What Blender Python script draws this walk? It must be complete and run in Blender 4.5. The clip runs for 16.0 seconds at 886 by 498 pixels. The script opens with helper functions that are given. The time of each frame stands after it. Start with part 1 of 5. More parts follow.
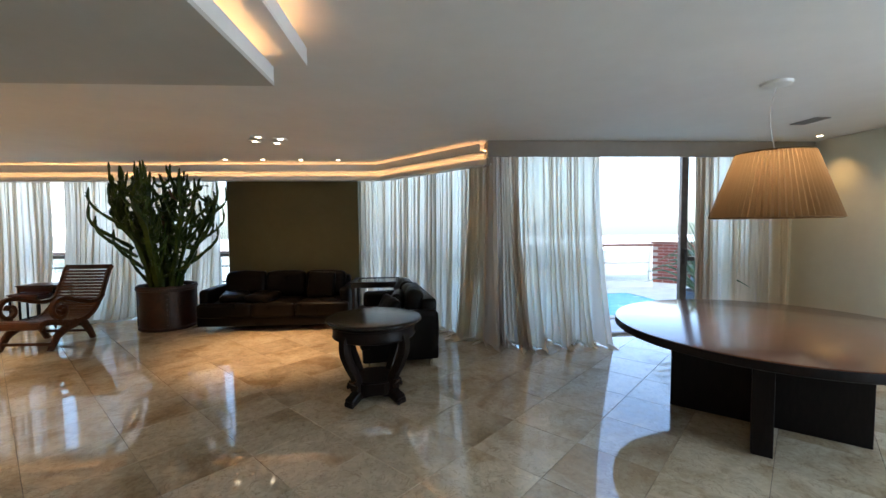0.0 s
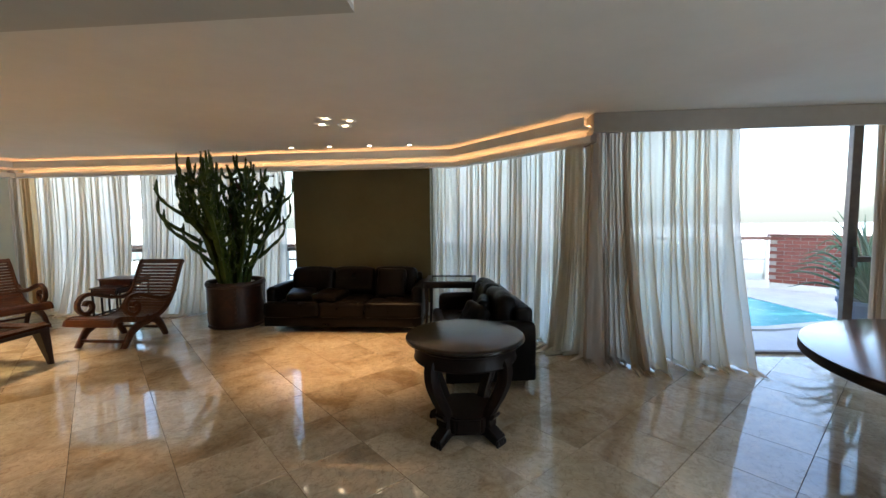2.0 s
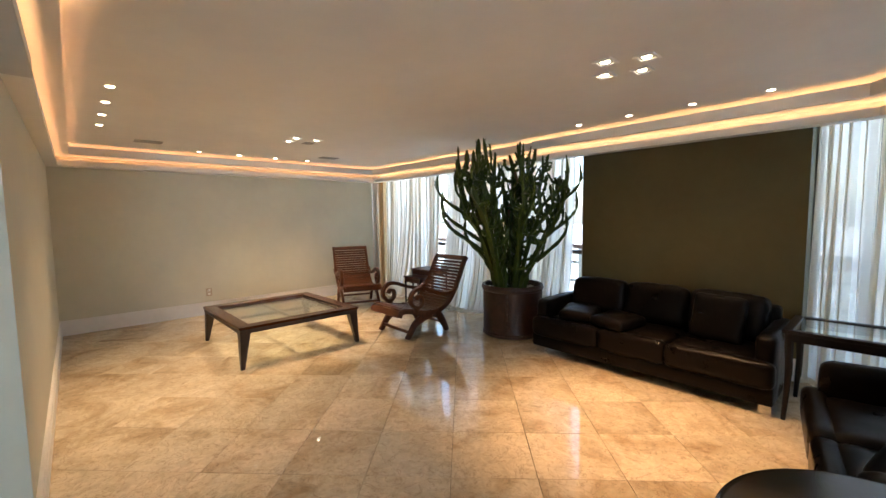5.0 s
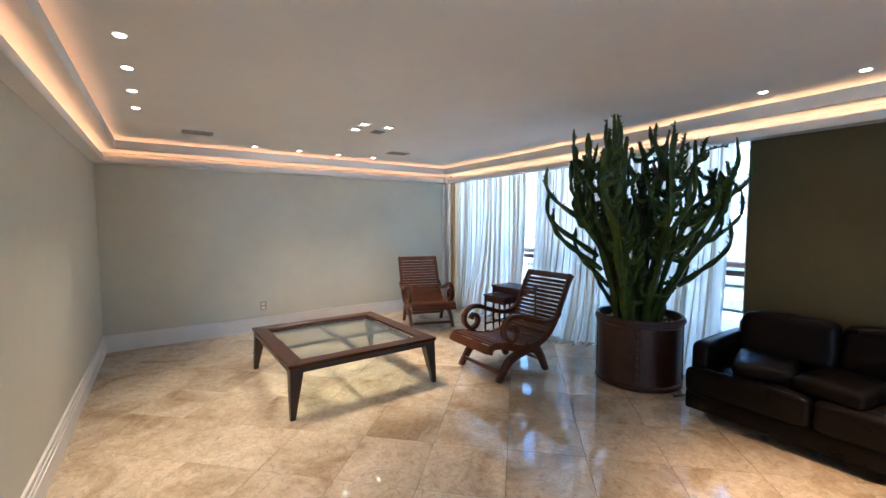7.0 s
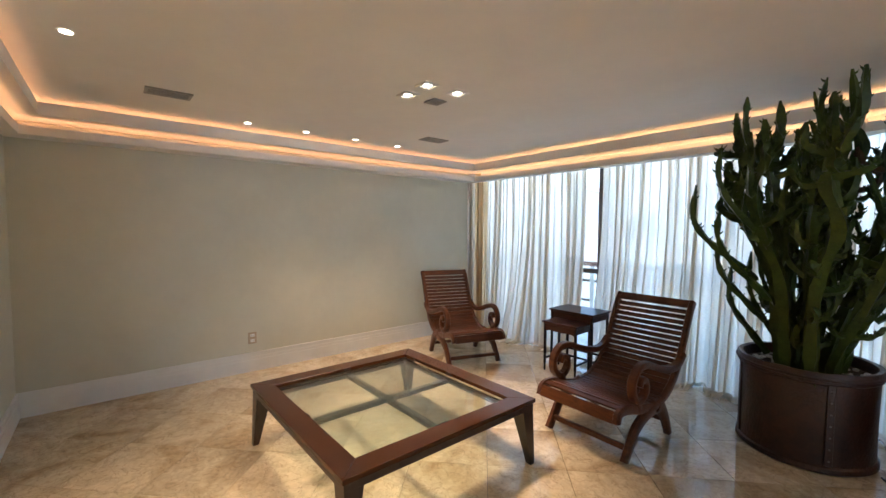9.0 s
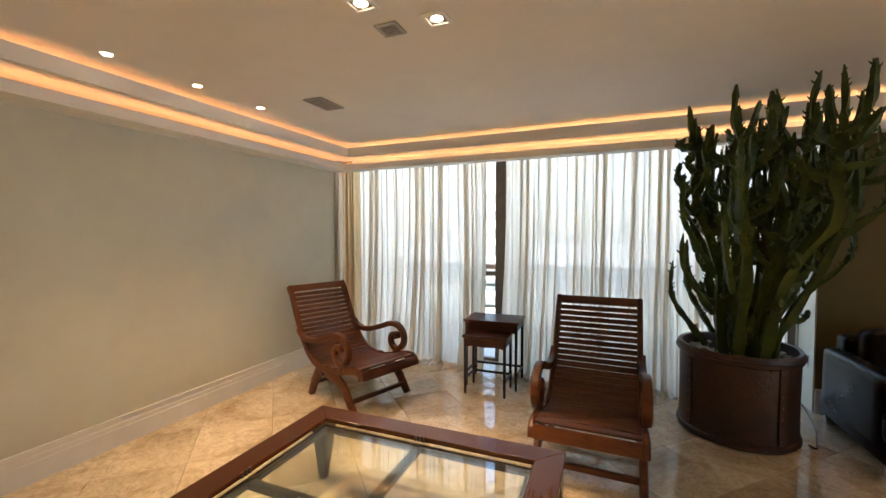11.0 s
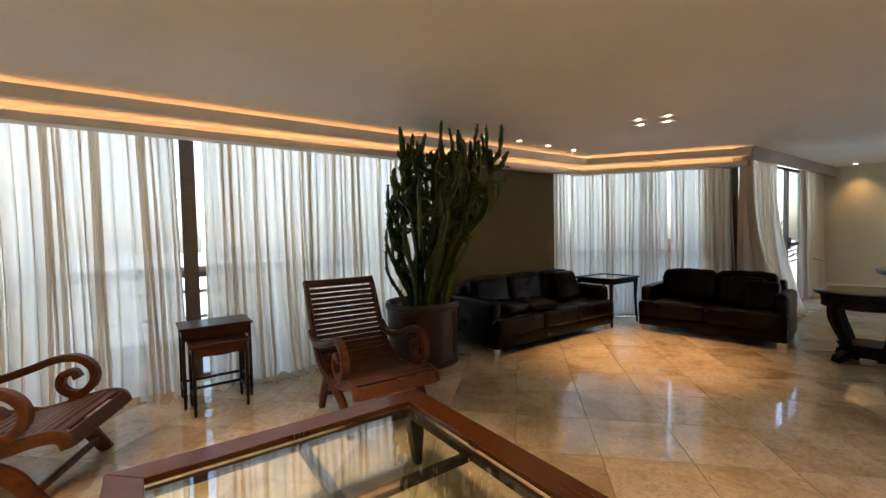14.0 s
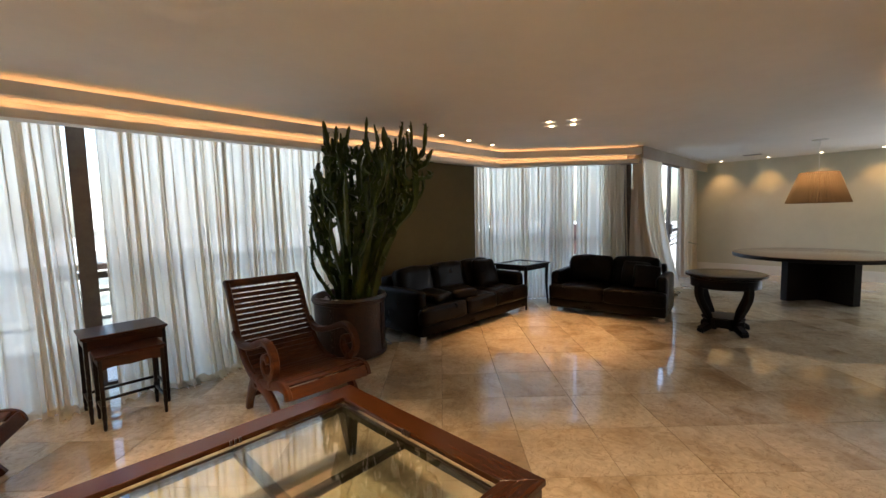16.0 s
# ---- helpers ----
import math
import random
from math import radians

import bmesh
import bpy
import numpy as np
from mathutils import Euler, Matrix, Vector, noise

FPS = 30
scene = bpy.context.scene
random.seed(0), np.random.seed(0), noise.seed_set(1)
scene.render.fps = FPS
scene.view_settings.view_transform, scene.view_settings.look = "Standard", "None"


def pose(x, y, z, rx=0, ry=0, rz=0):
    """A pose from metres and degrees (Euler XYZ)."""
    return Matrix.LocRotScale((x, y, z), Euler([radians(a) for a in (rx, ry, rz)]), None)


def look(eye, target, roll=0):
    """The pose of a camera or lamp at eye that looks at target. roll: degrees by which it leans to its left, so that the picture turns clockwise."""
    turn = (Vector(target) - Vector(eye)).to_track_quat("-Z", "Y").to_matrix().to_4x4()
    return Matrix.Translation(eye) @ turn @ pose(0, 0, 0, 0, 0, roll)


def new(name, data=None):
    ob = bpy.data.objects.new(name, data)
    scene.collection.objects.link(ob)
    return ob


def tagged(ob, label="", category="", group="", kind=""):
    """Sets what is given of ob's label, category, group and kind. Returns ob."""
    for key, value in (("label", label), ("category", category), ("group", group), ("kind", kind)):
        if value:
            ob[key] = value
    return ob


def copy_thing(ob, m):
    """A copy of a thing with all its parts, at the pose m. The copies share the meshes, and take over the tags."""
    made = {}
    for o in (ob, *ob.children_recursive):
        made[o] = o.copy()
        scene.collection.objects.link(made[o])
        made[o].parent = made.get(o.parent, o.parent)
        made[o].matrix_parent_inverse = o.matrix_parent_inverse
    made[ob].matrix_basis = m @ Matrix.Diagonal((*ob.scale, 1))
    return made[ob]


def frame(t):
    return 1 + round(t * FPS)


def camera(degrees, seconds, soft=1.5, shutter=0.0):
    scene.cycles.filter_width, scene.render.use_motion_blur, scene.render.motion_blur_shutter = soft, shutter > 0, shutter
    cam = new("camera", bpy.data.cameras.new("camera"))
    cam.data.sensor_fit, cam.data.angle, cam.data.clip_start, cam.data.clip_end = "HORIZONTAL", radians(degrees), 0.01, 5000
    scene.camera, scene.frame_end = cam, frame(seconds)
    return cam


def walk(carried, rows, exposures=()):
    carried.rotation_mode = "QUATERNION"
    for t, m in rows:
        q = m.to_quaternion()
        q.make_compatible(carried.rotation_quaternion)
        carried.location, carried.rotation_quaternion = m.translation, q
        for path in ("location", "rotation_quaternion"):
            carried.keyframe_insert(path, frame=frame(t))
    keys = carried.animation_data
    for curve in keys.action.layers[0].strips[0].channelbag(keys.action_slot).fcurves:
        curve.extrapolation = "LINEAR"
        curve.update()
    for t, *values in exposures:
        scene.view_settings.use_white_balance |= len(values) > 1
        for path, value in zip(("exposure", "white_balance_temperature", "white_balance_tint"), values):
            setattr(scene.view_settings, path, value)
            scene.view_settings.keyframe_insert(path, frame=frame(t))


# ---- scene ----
cam = camera(94.8, 16.0)
PATH = [
    (0, (0.203, 0.138, 1.544), (0.323, 2.132, 1.434), -0.5),
    (0.5, (0.155, 0.291, 1.55), (0.44, 2.268, 1.441), -0.6),
    (1, (0.094, 0.502, 1.569), (0.388, 2.478, 1.473), -0.6),
    (1.5, (-0.008, 0.681, 1.562), (0.113, 2.674, 1.443), -0.6),
    (2, (-0.125, 0.92, 1.588), (-0.285, 2.907, 1.429), -0.8),
    (2.5, (-0.211, 1.1, 1.578), (-0.681, 3.035, 1.387), -0.9),
    (3, (-0.165, 1.332, 1.577), (-0.945, 3.163, 1.374), -1.1),
    (3.5, (-0.157, 1.582, 1.612), (-1.184, 3.284, 1.396), -1.1),
    (4, (-0.18, 1.859, 1.607), (-1.397, 3.433, 1.406), -1.0),
    (6.5, (-1.064, 2.814, 1.595), (-2.702, 3.955, 1.466), -0.3),
    (7, (-1.522, 2.816, 1.599), (-3.165, 3.949, 1.471), -0.2),
    (7.5, (-1.943, 2.753, 1.595), (-3.58, 3.896, 1.486), -0.3),
    (8, (-2.359, 2.777, 1.617), (-3.996, 3.922, 1.518), -0.0),
    (10.5, (-4.297, 2.91, 1.586), (-5.354, 4.606, 1.49), 0.1),
    (11, (-4.662, 2.956, 1.554), (-5.437, 4.798, 1.475), -0.1),
    (11.5, (-5.002, 2.94, 1.557), (-5.452, 4.887, 1.49), -0.2),
    (12, (-5.274, 2.921, 1.544), (-5.386, 4.917, 1.488), -0.4),
    (12.5, (-5.525, 2.979, 1.491), (-5.298, 4.965, 1.443), -0.7),
    (13, (-5.763, 3.018, 1.466), (-5.19, 4.934, 1.42), -0.9),
    (13.5, (-5.967, 2.962, 1.434), (-5.095, 4.761, 1.377), -1.1),
    (14, (-6.128, 2.871, 1.406), (-5.002, 4.522, 1.336), -1.3),
    (14.5, (-6.234, 2.834, 1.474), (-4.911, 4.329, 1.347), -1.1),
    (15, (-6.269, 2.798, 1.459), (-4.835, 4.186, 1.325), -1.5),
    (15.5, (-6.284, 2.808, 1.53), (-4.82, 4.162, 1.372), -1.5),
    (16, (-6.249, 2.779, 1.54), (-4.837, 4.185, 1.373), -1.4),
]

EXPOSURES = [
    (0.0, 2.66, 6000, 8), (2.0, 2.60, 6300, 9), (3.0, 2.68, 6700, 12), (4.2, 2.95, 6700, 12),
    (6.5, 3.06, 4800, 9), (8.0, 2.94, 4850, 9), (10.5, 2.80, 6900, 13), (11.5, 2.71, 6600, 12), (14.0, 2.45, 6850, 14), (16.0, 2.45, 6750, 14),
]
walk(cam, [(t, look(eye, target, roll)) for t, eye, target, roll in PATH], EXPOSURES)

# ---- light ----
SUN_ELEVATION, SUN_AZIMUTH = 58, 184
world = bpy.data.worlds.new("world")
scene.world = world
world.use_nodes = True
sky = world.node_tree.nodes.new("ShaderNodeTexSky")
sky.sky_type, sky.sun_disc = "NISHITA", False
sky.sun_elevation, sky.sun_rotation = radians(SUN_ELEVATION), radians(SUN_AZIMUTH)
sky.air_density, sky.dust_density, sky.ozone_density = 1.0, 2.2, 1.0
background = world.node_tree.nodes["Background"]
background.inputs["Strength"].default_value = 0.15
world.node_tree.links.new(sky.outputs[0], background.inputs[0])

sun = new("sun", bpy.data.lights.new("sun", "SUN"))
sun.data.energy, sun.data.angle, sun.data.color = 2.6, radians(0.5), (1.0, 0.95, 0.87)
a, e = radians(SUN_AZIMUTH), radians(SUN_ELEVATION)
sun.matrix_world = look((0, 0, 30), (-math.sin(a) * math.cos(e), -math.cos(a) * math.cos(e), 30 - math.sin(e)))

LAMP_COLOR = (1.0, 0.66, 0.36)
STRIP_POWER = 1.7


def spot_lamp(x, y, z, watts, degrees=70, blend=0.7, tilt=(0, 0)):
    lamp = new("spot_lamp", bpy.data.lights.new("spot_lamp", "SPOT"))
    lamp.data.energy, lamp.data.spot_size, lamp.data.spot_blend = watts, radians(degrees), blend
    lamp.data.color, lamp.data.shadow_soft_size = LAMP_COLOR, 0.03
    lamp.matrix_world = look((x, y, z), (x + tilt[0], y + tilt[1] + 0.0001, z - 1))
    return lamp


# ---- plan ----
CEILING = 2.62
WEST, SOUTH, NORTH, EAST, BACK = -8.00, 2.06, 7.78, 5.45, -2.9
PANEL_Y, PANEL_X0, PANEL_X1 = 7.37, -3.06, -0.84
BALCONY_Y = 5.62
DIAG_A, DIAG_B = Vector((-0.42, 7.10)), Vector((1.09, 5.32))

NORTH_ROW = [(-2.79, 6.76), (-2.22, 6.76), (-1.64, 6.78), (-1.06, 6.80)]
WEST_ROW = [(-7.45, 3.88), (-7.45, 4.45), (-7.45, 5.02), (-7.45, 5.59)]
SOUTH_ROW = [(-4.38, 2.67), (-4.94, 2.67), (-5.50, 2.67), (-6.07, 2.67)]
EAST_ROW = [(5.15, 4.93), (5.15, 4.07), (5.15, 3.22), (5.15, 2.36)]
SPOTS_FOUR = [(-1.80, 5.37), (-1.57, 5.47), (-1.67, 5.12), (-1.45, 5.24)]
SPOTS_THREE = [(-5.50, 4.58), (-5.76, 4.59), (-5.49, 4.85)]
for x, y in NORTH_ROW:
    spot_lamp(x, y, 2.60, 2.0, 75)
for x, y in WEST_ROW + SOUTH_ROW:
    spot_lamp(x, y, 2.60, 14.0, 80, 1.0, (0.22, 0.20))
for x, y in EAST_ROW:
    spot_lamp(x, y, 2.60, 4.5, 84, 1.0, (0.22, 0)).data.color = (1.0, 0.56, 0.20)
for x, y in SPOTS_FOUR:
    spot_lamp(x, y, 2.60, 17, 66, 0.9, (0.0, 0.06)).data.color = (1.0, 0.57, 0.26)
for x, y in SPOTS_THREE:
    spot_lamp(x, y, 2.60, 21, 66, 0.9)
bulb = new("pendant_bulb_light", bpy.data.lights.new("pendant_bulb_light", "POINT"))
bulb.data.energy, bulb.data.color, bulb.data.shadow_soft_size = 4.0, LAMP_COLOR, 0.05
bulb.location = (2.95, 3.155, 1.98)


# daylight in the opening of the dining room's side window
opening = new("window_daylight", bpy.data.lights.new("window_daylight", "AREA"))
opening.data.shape, opening.data.size, opening.data.size_y = "RECTANGLE", 2.3, 2.3
opening.data.energy, opening.data.color = 24, (0.70, 0.84, 1.0)
opening.matrix_world = look((5.44, 0.54, 1.26), (3.44, 0.60, 0.50))


# ---- materials ----
def node(tree, kind, **values):
    made = tree.nodes.new(kind)
    for key, value in values.items():
        made.inputs[key.replace("_", " ")].default_value = value
    return made


def surface(name, dark, light, rough=0.5, metal=0.0, grain=8.0, stretch=(1, 1, 1), bump=0.0, bump_grain=60.0,
            wobble=0.0, rough_vary=0.08, random_shift=0.0, coat=0.0, sheen=0.0, detail=5.0, shine=0.5):
    """A surface whose colour wanders between two tones at two scales, with a fine relief."""
    m = bpy.data.materials.new(name)
    m.use_nodes = True
    t = m.node_tree
    bsdf = t.nodes["Principled BSDF"]
    where = t.nodes.new("ShaderNodeTexCoord")
    scale = t.nodes.new("ShaderNodeMapping")
    scale.inputs["Scale"].default_value = stretch
    t.links.new(where.outputs["Object"], scale.inputs["Vector"])
    at = scale.outputs["Vector"]
    info = t.nodes.new("ShaderNodeObjectInfo")
    if random_shift:
        shift = t.nodes.new("ShaderNodeVectorMath")
        shift.operation = "MULTIPLY_ADD"
        shift.inputs[1].default_value = (31.0, 17.0, 9.0)
        t.links.new(info.outputs["Random"], shift.inputs[0])
        t.links.new(at, shift.inputs[2])
        at = shift.outputs[0]
    big = node(t, "ShaderNodeTexNoise", Scale=grain, Detail=detail, Roughness=0.6, Distortion=wobble)
    small = node(t, "ShaderNodeTexNoise", Scale=grain * 6.3, Detail=3.0, Roughness=0.6)
    t.links.new(at, big.inputs["Vector"])
    t.links.new(at, small.inputs["Vector"])
    mixed = t.nodes.new("ShaderNodeMath")
    mixed.operation = "MULTIPLY_ADD"
    mixed.inputs[1].default_value = 0.35
    t.links.new(small.outputs["Fac"], mixed.inputs[0])
    t.links.new(big.outputs["Fac"], mixed.inputs[2])
    ramp = t.nodes.new("ShaderNodeValToRGB")
    ramp.color_ramp.elements[0].position, ramp.color_ramp.elements[1].position = 0.48, 0.88
    ramp.color_ramp.elements[0].color, ramp.color_ramp.elements[1].color = (*dark, 1), (*light, 1)
    t.links.new(mixed.outputs[0], ramp.inputs["Fac"])
    color = ramp.outputs["Color"]
    if random_shift:
        tint = t.nodes.new("ShaderNodeHueSaturation")
        value = t.nodes.new("ShaderNodeMapRange")
        value.inputs["To Min"].default_value, value.inputs["To Max"].default_value = 1 - random_shift, 1 + random_shift
        t.links.new(info.outputs["Random"], value.inputs["Value"])
        t.links.new(value.outputs[0], tint.inputs["Value"])
        t.links.new(color, tint.inputs["Color"])
        color = tint.outputs["Color"]
    t.links.new(color, bsdf.inputs["Base Color"])
    wear = t.nodes.new("ShaderNodeMapRange")
    wear.inputs["To Min"].default_value = max(rough - rough_vary, 0.02)
    wear.inputs["To Max"].default_value = min(rough + rough_vary, 1.0)
    t.links.new(big.outputs["Fac"], wear.inputs["Value"])
    t.links.new(wear.outputs[0], bsdf.inputs["Roughness"])
    bsdf.inputs["Metallic"].default_value = metal
    bsdf.inputs["Specular IOR Level"].default_value = shine
    bsdf.inputs["Coat Weight"].default_value = coat
    bsdf.inputs["Coat Roughness"].default_value = 0.12
    bsdf.inputs["Sheen Weight"].default_value = sheen
    if bump:
        fine = node(t, "ShaderNodeTexNoise", Scale=bump_grain, Detail=4.0)
        t.links.new(at, fine.inputs["Vector"])
        relief = node(t, "ShaderNodeBump", Strength=bump, Distance=0.01)
        t.links.new(fine.outputs["Fac"], relief.inputs["Height"])
        t.links.new(relief.outputs[0], bsdf.inputs["Normal"])
    return m


def glow(name, color, strength):
    m = bpy.data.materials.new(name)
    m.use_nodes = True
    bsdf = m.node_tree.nodes["Principled BSDF"]
    bsdf.inputs["Base Color"].default_value = (0.9, 0.9, 0.9, 1)
    bsdf.inputs["Emission Color"].default_value = (*color, 1)
    bsdf.inputs["Emission Strength"].default_value = strength
    return m


def glass(name, tint=(0.95, 0.98, 0.97), rough=0.0, clear=0.88):
    """Thin glazing: mostly clear, with a mirror's share that grows towards grazing."""
    m = bpy.data.materials.new(name)
    m.use_nodes = True
    t = m.node_tree
    t.nodes.remove(t.nodes["Principled BSDF"])
    out = t.nodes["Material Output"]
    clear_part = node(t, "ShaderNodeBsdfTransparent", Color=(*tint, 1))
    gloss = node(t, "ShaderNodeBsdfGlossy", Color=(1, 1, 1, 1), Roughness=rough)
    facing = node(t, "ShaderNodeLayerWeight", Blend=0.5)
    steep = t.nodes.new("ShaderNodeMath")
    steep.operation = "POWER"
    steep.inputs[1].default_value = 3.7
    t.links.new(facing.outputs["Facing"], steep.inputs[0])
    fresnel = t.nodes.new("ShaderNodeMath")
    fresnel.operation = "MULTIPLY_ADD"
    fresnel.inputs[1].default_value, fresnel.inputs[2].default_value = 0.90, 0.09
    t.links.new(steep.outputs[0], fresnel.inputs[0])
    mix = t.nodes.new("ShaderNodeMixShader")
    t.links.new(fresnel.outputs[0], mix.inputs[0])
    t.links.new(clear_part.outputs[0], mix.inputs[1])
    t.links.new(gloss.outputs[0], mix.inputs[2])
    t.links.new(mix.outputs[0], out.inputs["Surface"])
    return m


def cloth(name, color, clear, through_light, face=None):
    """Sheer or lined cloth: part open weave, part light that passes the threads, part threads."""
    m = bpy.data.materials.new(name)
    m.use_nodes = True
    t = m.node_tree
    t.nodes.remove(t.nodes["Principled BSDF"])
    out = t.nodes["Material Output"]
    where = t.nodes.new("ShaderNodeTexCoord")
    mottle = node(t, "ShaderNodeTexNoise", Scale=3.0, Detail=4.0)
    t.links.new(where.outputs["Object"], mottle.inputs["Vector"])
    tone = t.nodes.new("ShaderNodeValToRGB")
    tone.color_ramp.elements[0].color = (*[c * 0.88 for c in color], 1)
    tone.color_ramp.elements[1].color = (*color, 1)
    t.links.new(mottle.outputs["Fac"], tone.inputs["Fac"])
    threads = t.nodes.new("ShaderNodeBsdfDiffuse")
    passed = t.nodes.new("ShaderNodeBsdfTranslucent")
    open_weave = node(t, "ShaderNodeBsdfTransparent", Color=(1, 1, 1, 1))
    if face:
        threads.inputs["Color"].default_value = (*face, 1)
    else:
        t.links.new(tone.outputs[0], threads.inputs["Color"])
    t.links.new(tone.outputs[0], passed.inputs["Color"])
    one, two = t.nodes.new("ShaderNodeMixShader"), t.nodes.new("ShaderNodeMixShader")
    one.inputs[0].default_value = through_light
    two.inputs[0].default_value = clear
    t.links.new(threads.outputs[0], one.inputs[1])
    t.links.new(passed.outputs[0], one.inputs[2])
    t.links.new(one.outputs[0], two.inputs[1])
    t.links.new(open_weave.outputs[0], two.inputs[2])
    t.links.new(two.outputs[0], out.inputs["Surface"])
    return m


def marble(name):
    """Polished beige marble with brown veins and cloudy patches, different in each tile."""
    m = bpy.data.materials.new(name)
    m.use_nodes = True
    t = m.node_tree
    bsdf = t.nodes["Principled BSDF"]
    where = t.nodes.new("ShaderNodeTexCoord")
    info = t.nodes.new("ShaderNodeObjectInfo")
    shift = t.nodes.new("ShaderNodeVectorMath")
    shift.operation = "MULTIPLY_ADD"
    shift.inputs[1].default_value = (57.0, 23.0, 11.0)
    t.links.new(info.outputs["Random"], shift.inputs[0])
    t.links.new(where.outputs["Object"], shift.inputs[2])
    at = shift.outputs[0]
    cloud = node(t, "ShaderNodeTexNoise", Scale=1.5, Detail=8.0, Roughness=0.66, Distortion=0.6)
    fleck = node(t, "ShaderNodeTexNoise", Scale=15.0, Detail=5.0, Roughness=0.65, Distortion=1.1)
    veins = node(t, "ShaderNodeTexNoise", Scale=5.0, Detail=7.0, Roughness=0.55, Distortion=2.4)
    for n in (cloud, fleck, veins):
        t.links.new(at, n.inputs["Vector"])
    base = t.nodes.new("ShaderNodeValToRGB")
    ramp = base.color_ramp
    ramp.elements[0].position, ramp.elements[0].color = 0.34, (0.36, 0.265, 0.155, 1)
    ramp.elements[1].position, ramp.elements[1].color = 0.72, (0.68, 0.59, 0.445, 1)
    middle = ramp.elements.new(0.5)
    middle.color = (0.57, 0.475, 0.335, 1)
    t.links.new(cloud.outputs["Fac"], base.inputs["Fac"])
    speck = t.nodes.new("ShaderNodeMapRange")
    speck.inputs["From Min"].default_value, speck.inputs["From Max"].default_value = 0.35, 0.65
    speck.inputs["To Min"].default_value, speck.inputs["To Max"].default_value = 0.84, 1.09
    t.links.new(fleck.outputs["Fac"], speck.inputs["Value"])
    flecked = t.nodes.new("ShaderNodeHueSaturation")
    t.links.new(base.outputs[0], flecked.inputs["Color"])
    t.links.new(speck.outputs[0], flecked.inputs["Value"])
    line = t.nodes.new("ShaderNodeValToRGB")
    line.color_ramp.elements[0].position, line.color_ramp.elements[0].color = 0.485, (0, 0, 0, 1)
    line.color_ramp.elements[1].position, line.color_ramp.elements[1].color = 0.515, (0, 0, 0, 1)
    crest = line.color_ramp.elements.new(0.5)
    crest.color = (0.55, 0.55, 0.55, 1)
    t.links.new(veins.outputs["Fac"], line.inputs["Fac"])
    veined = t.nodes.new("ShaderNodeMixRGB")
    veined.inputs[2].default_value = (0.20, 0.13, 0.08, 1)
    t.links.new(line.outputs[0], veined.inputs[0])
    t.links.new(flecked.outputs[0], veined.inputs[1])
    tint = t.nodes.new("ShaderNodeHueSaturation")
    value = t.nodes.new("ShaderNodeMapRange")
    value.inputs["To Min"].default_value, value.inputs["To Max"].default_value = 0.90, 1.10
    t.links.new(info.outputs["Random"], value.inputs["Value"])
    t.links.new(value.outputs[0], tint.inputs["Value"])
    t.links.new(veined.outputs[0], tint.inputs["Color"])
    t.links.new(tint.outputs[0], bsdf.inputs["Base Color"])
    polish = t.nodes.new("ShaderNodeMapRange")
    polish.inputs["To Min"].default_value, polish.inputs["To Max"].default_value = 0.03, 0.08
    t.links.new(fleck.outputs["Fac"], polish.inputs["Value"])
    t.links.new(polish.outputs[0], bsdf.inputs["Roughness"])
    waves = node(t, "ShaderNodeTexNoise", Scale=4.0, Detail=3.0)
    t.links.new(at, waves.inputs["Vector"])
    relief = node(t, "ShaderNodeBump", Strength=0.06, Distance=0.01)
    t.links.new(waves.outputs["Fac"], relief.inputs["Height"])
    t.links.new(relief.outputs[0], bsdf.inputs["Normal"])
    bsdf.inputs["IOR"].default_value = 1.8
    return m


MARBLE = marble("polished_marble")
GROUT = surface("grout", (0.10, 0.08, 0.06), (0.16, 0.13, 0.10), 0.8)
CEILING_PAINT = surface("ceiling_paint", (0.72, 0.705, 0.67), (0.78, 0.765, 0.73), 0.85, grain=0.9, bump=0.05, bump_grain=140)
# ceiling paint darkened to carry the shade under the lowered ceiling
DROP_SHADE_PAINT = surface("shaded_drop_ceiling", (0.50, 0.47, 0.42), (0.56, 0.53, 0.48), 0.85, grain=0.9, bump=0.05, bump_grain=140)
WALL_PAINT = surface("wall_paint", (0.55, 0.54, 0.44), (0.615, 0.605, 0.495), 0.5, grain=1.1, bump=0.08, bump_grain=160)
OLIVE_PAINT = surface("olive_paint", (0.100, 0.082, 0.036), (0.122, 0.100, 0.046), 0.75, shine=0.25, grain=1.5, bump=0.1, bump_grain=180)
WHITE_PAINT = surface("white_paint", (0.72, 0.71, 0.68), (0.80, 0.79, 0.76), 0.45, grain=2.0)
PELMET_PAINT = surface("pelmet_paint", (0.30, 0.265, 0.225), (0.36, 0.32, 0.275), 0.6, grain=1.5)
LEATHER = surface("black_leather", (0.0035, 0.0026, 0.0022), (0.0068, 0.0046, 0.0036), 0.30, shine=0.11, grain=4, bump=0.12, bump_grain=220, rough_vary=0.1)
TEAK = surface("teak", (0.045, 0.0135, 0.0045), (0.118, 0.036, 0.010), 0.36, shine=0.35, grain=5, stretch=(1, 5, 5), wobble=0.8, bump=0.10, bump_grain=90, random_shift=0.12)
TABLE_WOOD = surface("red_brown_wood", (0.025, 0.0085, 0.003), (0.056, 0.0175, 0.005), 0.23, shine=0.35, grain=6, stretch=(1, 9, 9), wobble=0.6, coat=0.05, random_shift=0.08)
TABLE_LEG_WOOD = surface("dark_leg_wood", (0.016, 0.009, 0.007), (0.035, 0.018, 0.012), 0.3, grain=8, stretch=(5, 5, 1), wobble=0.6)
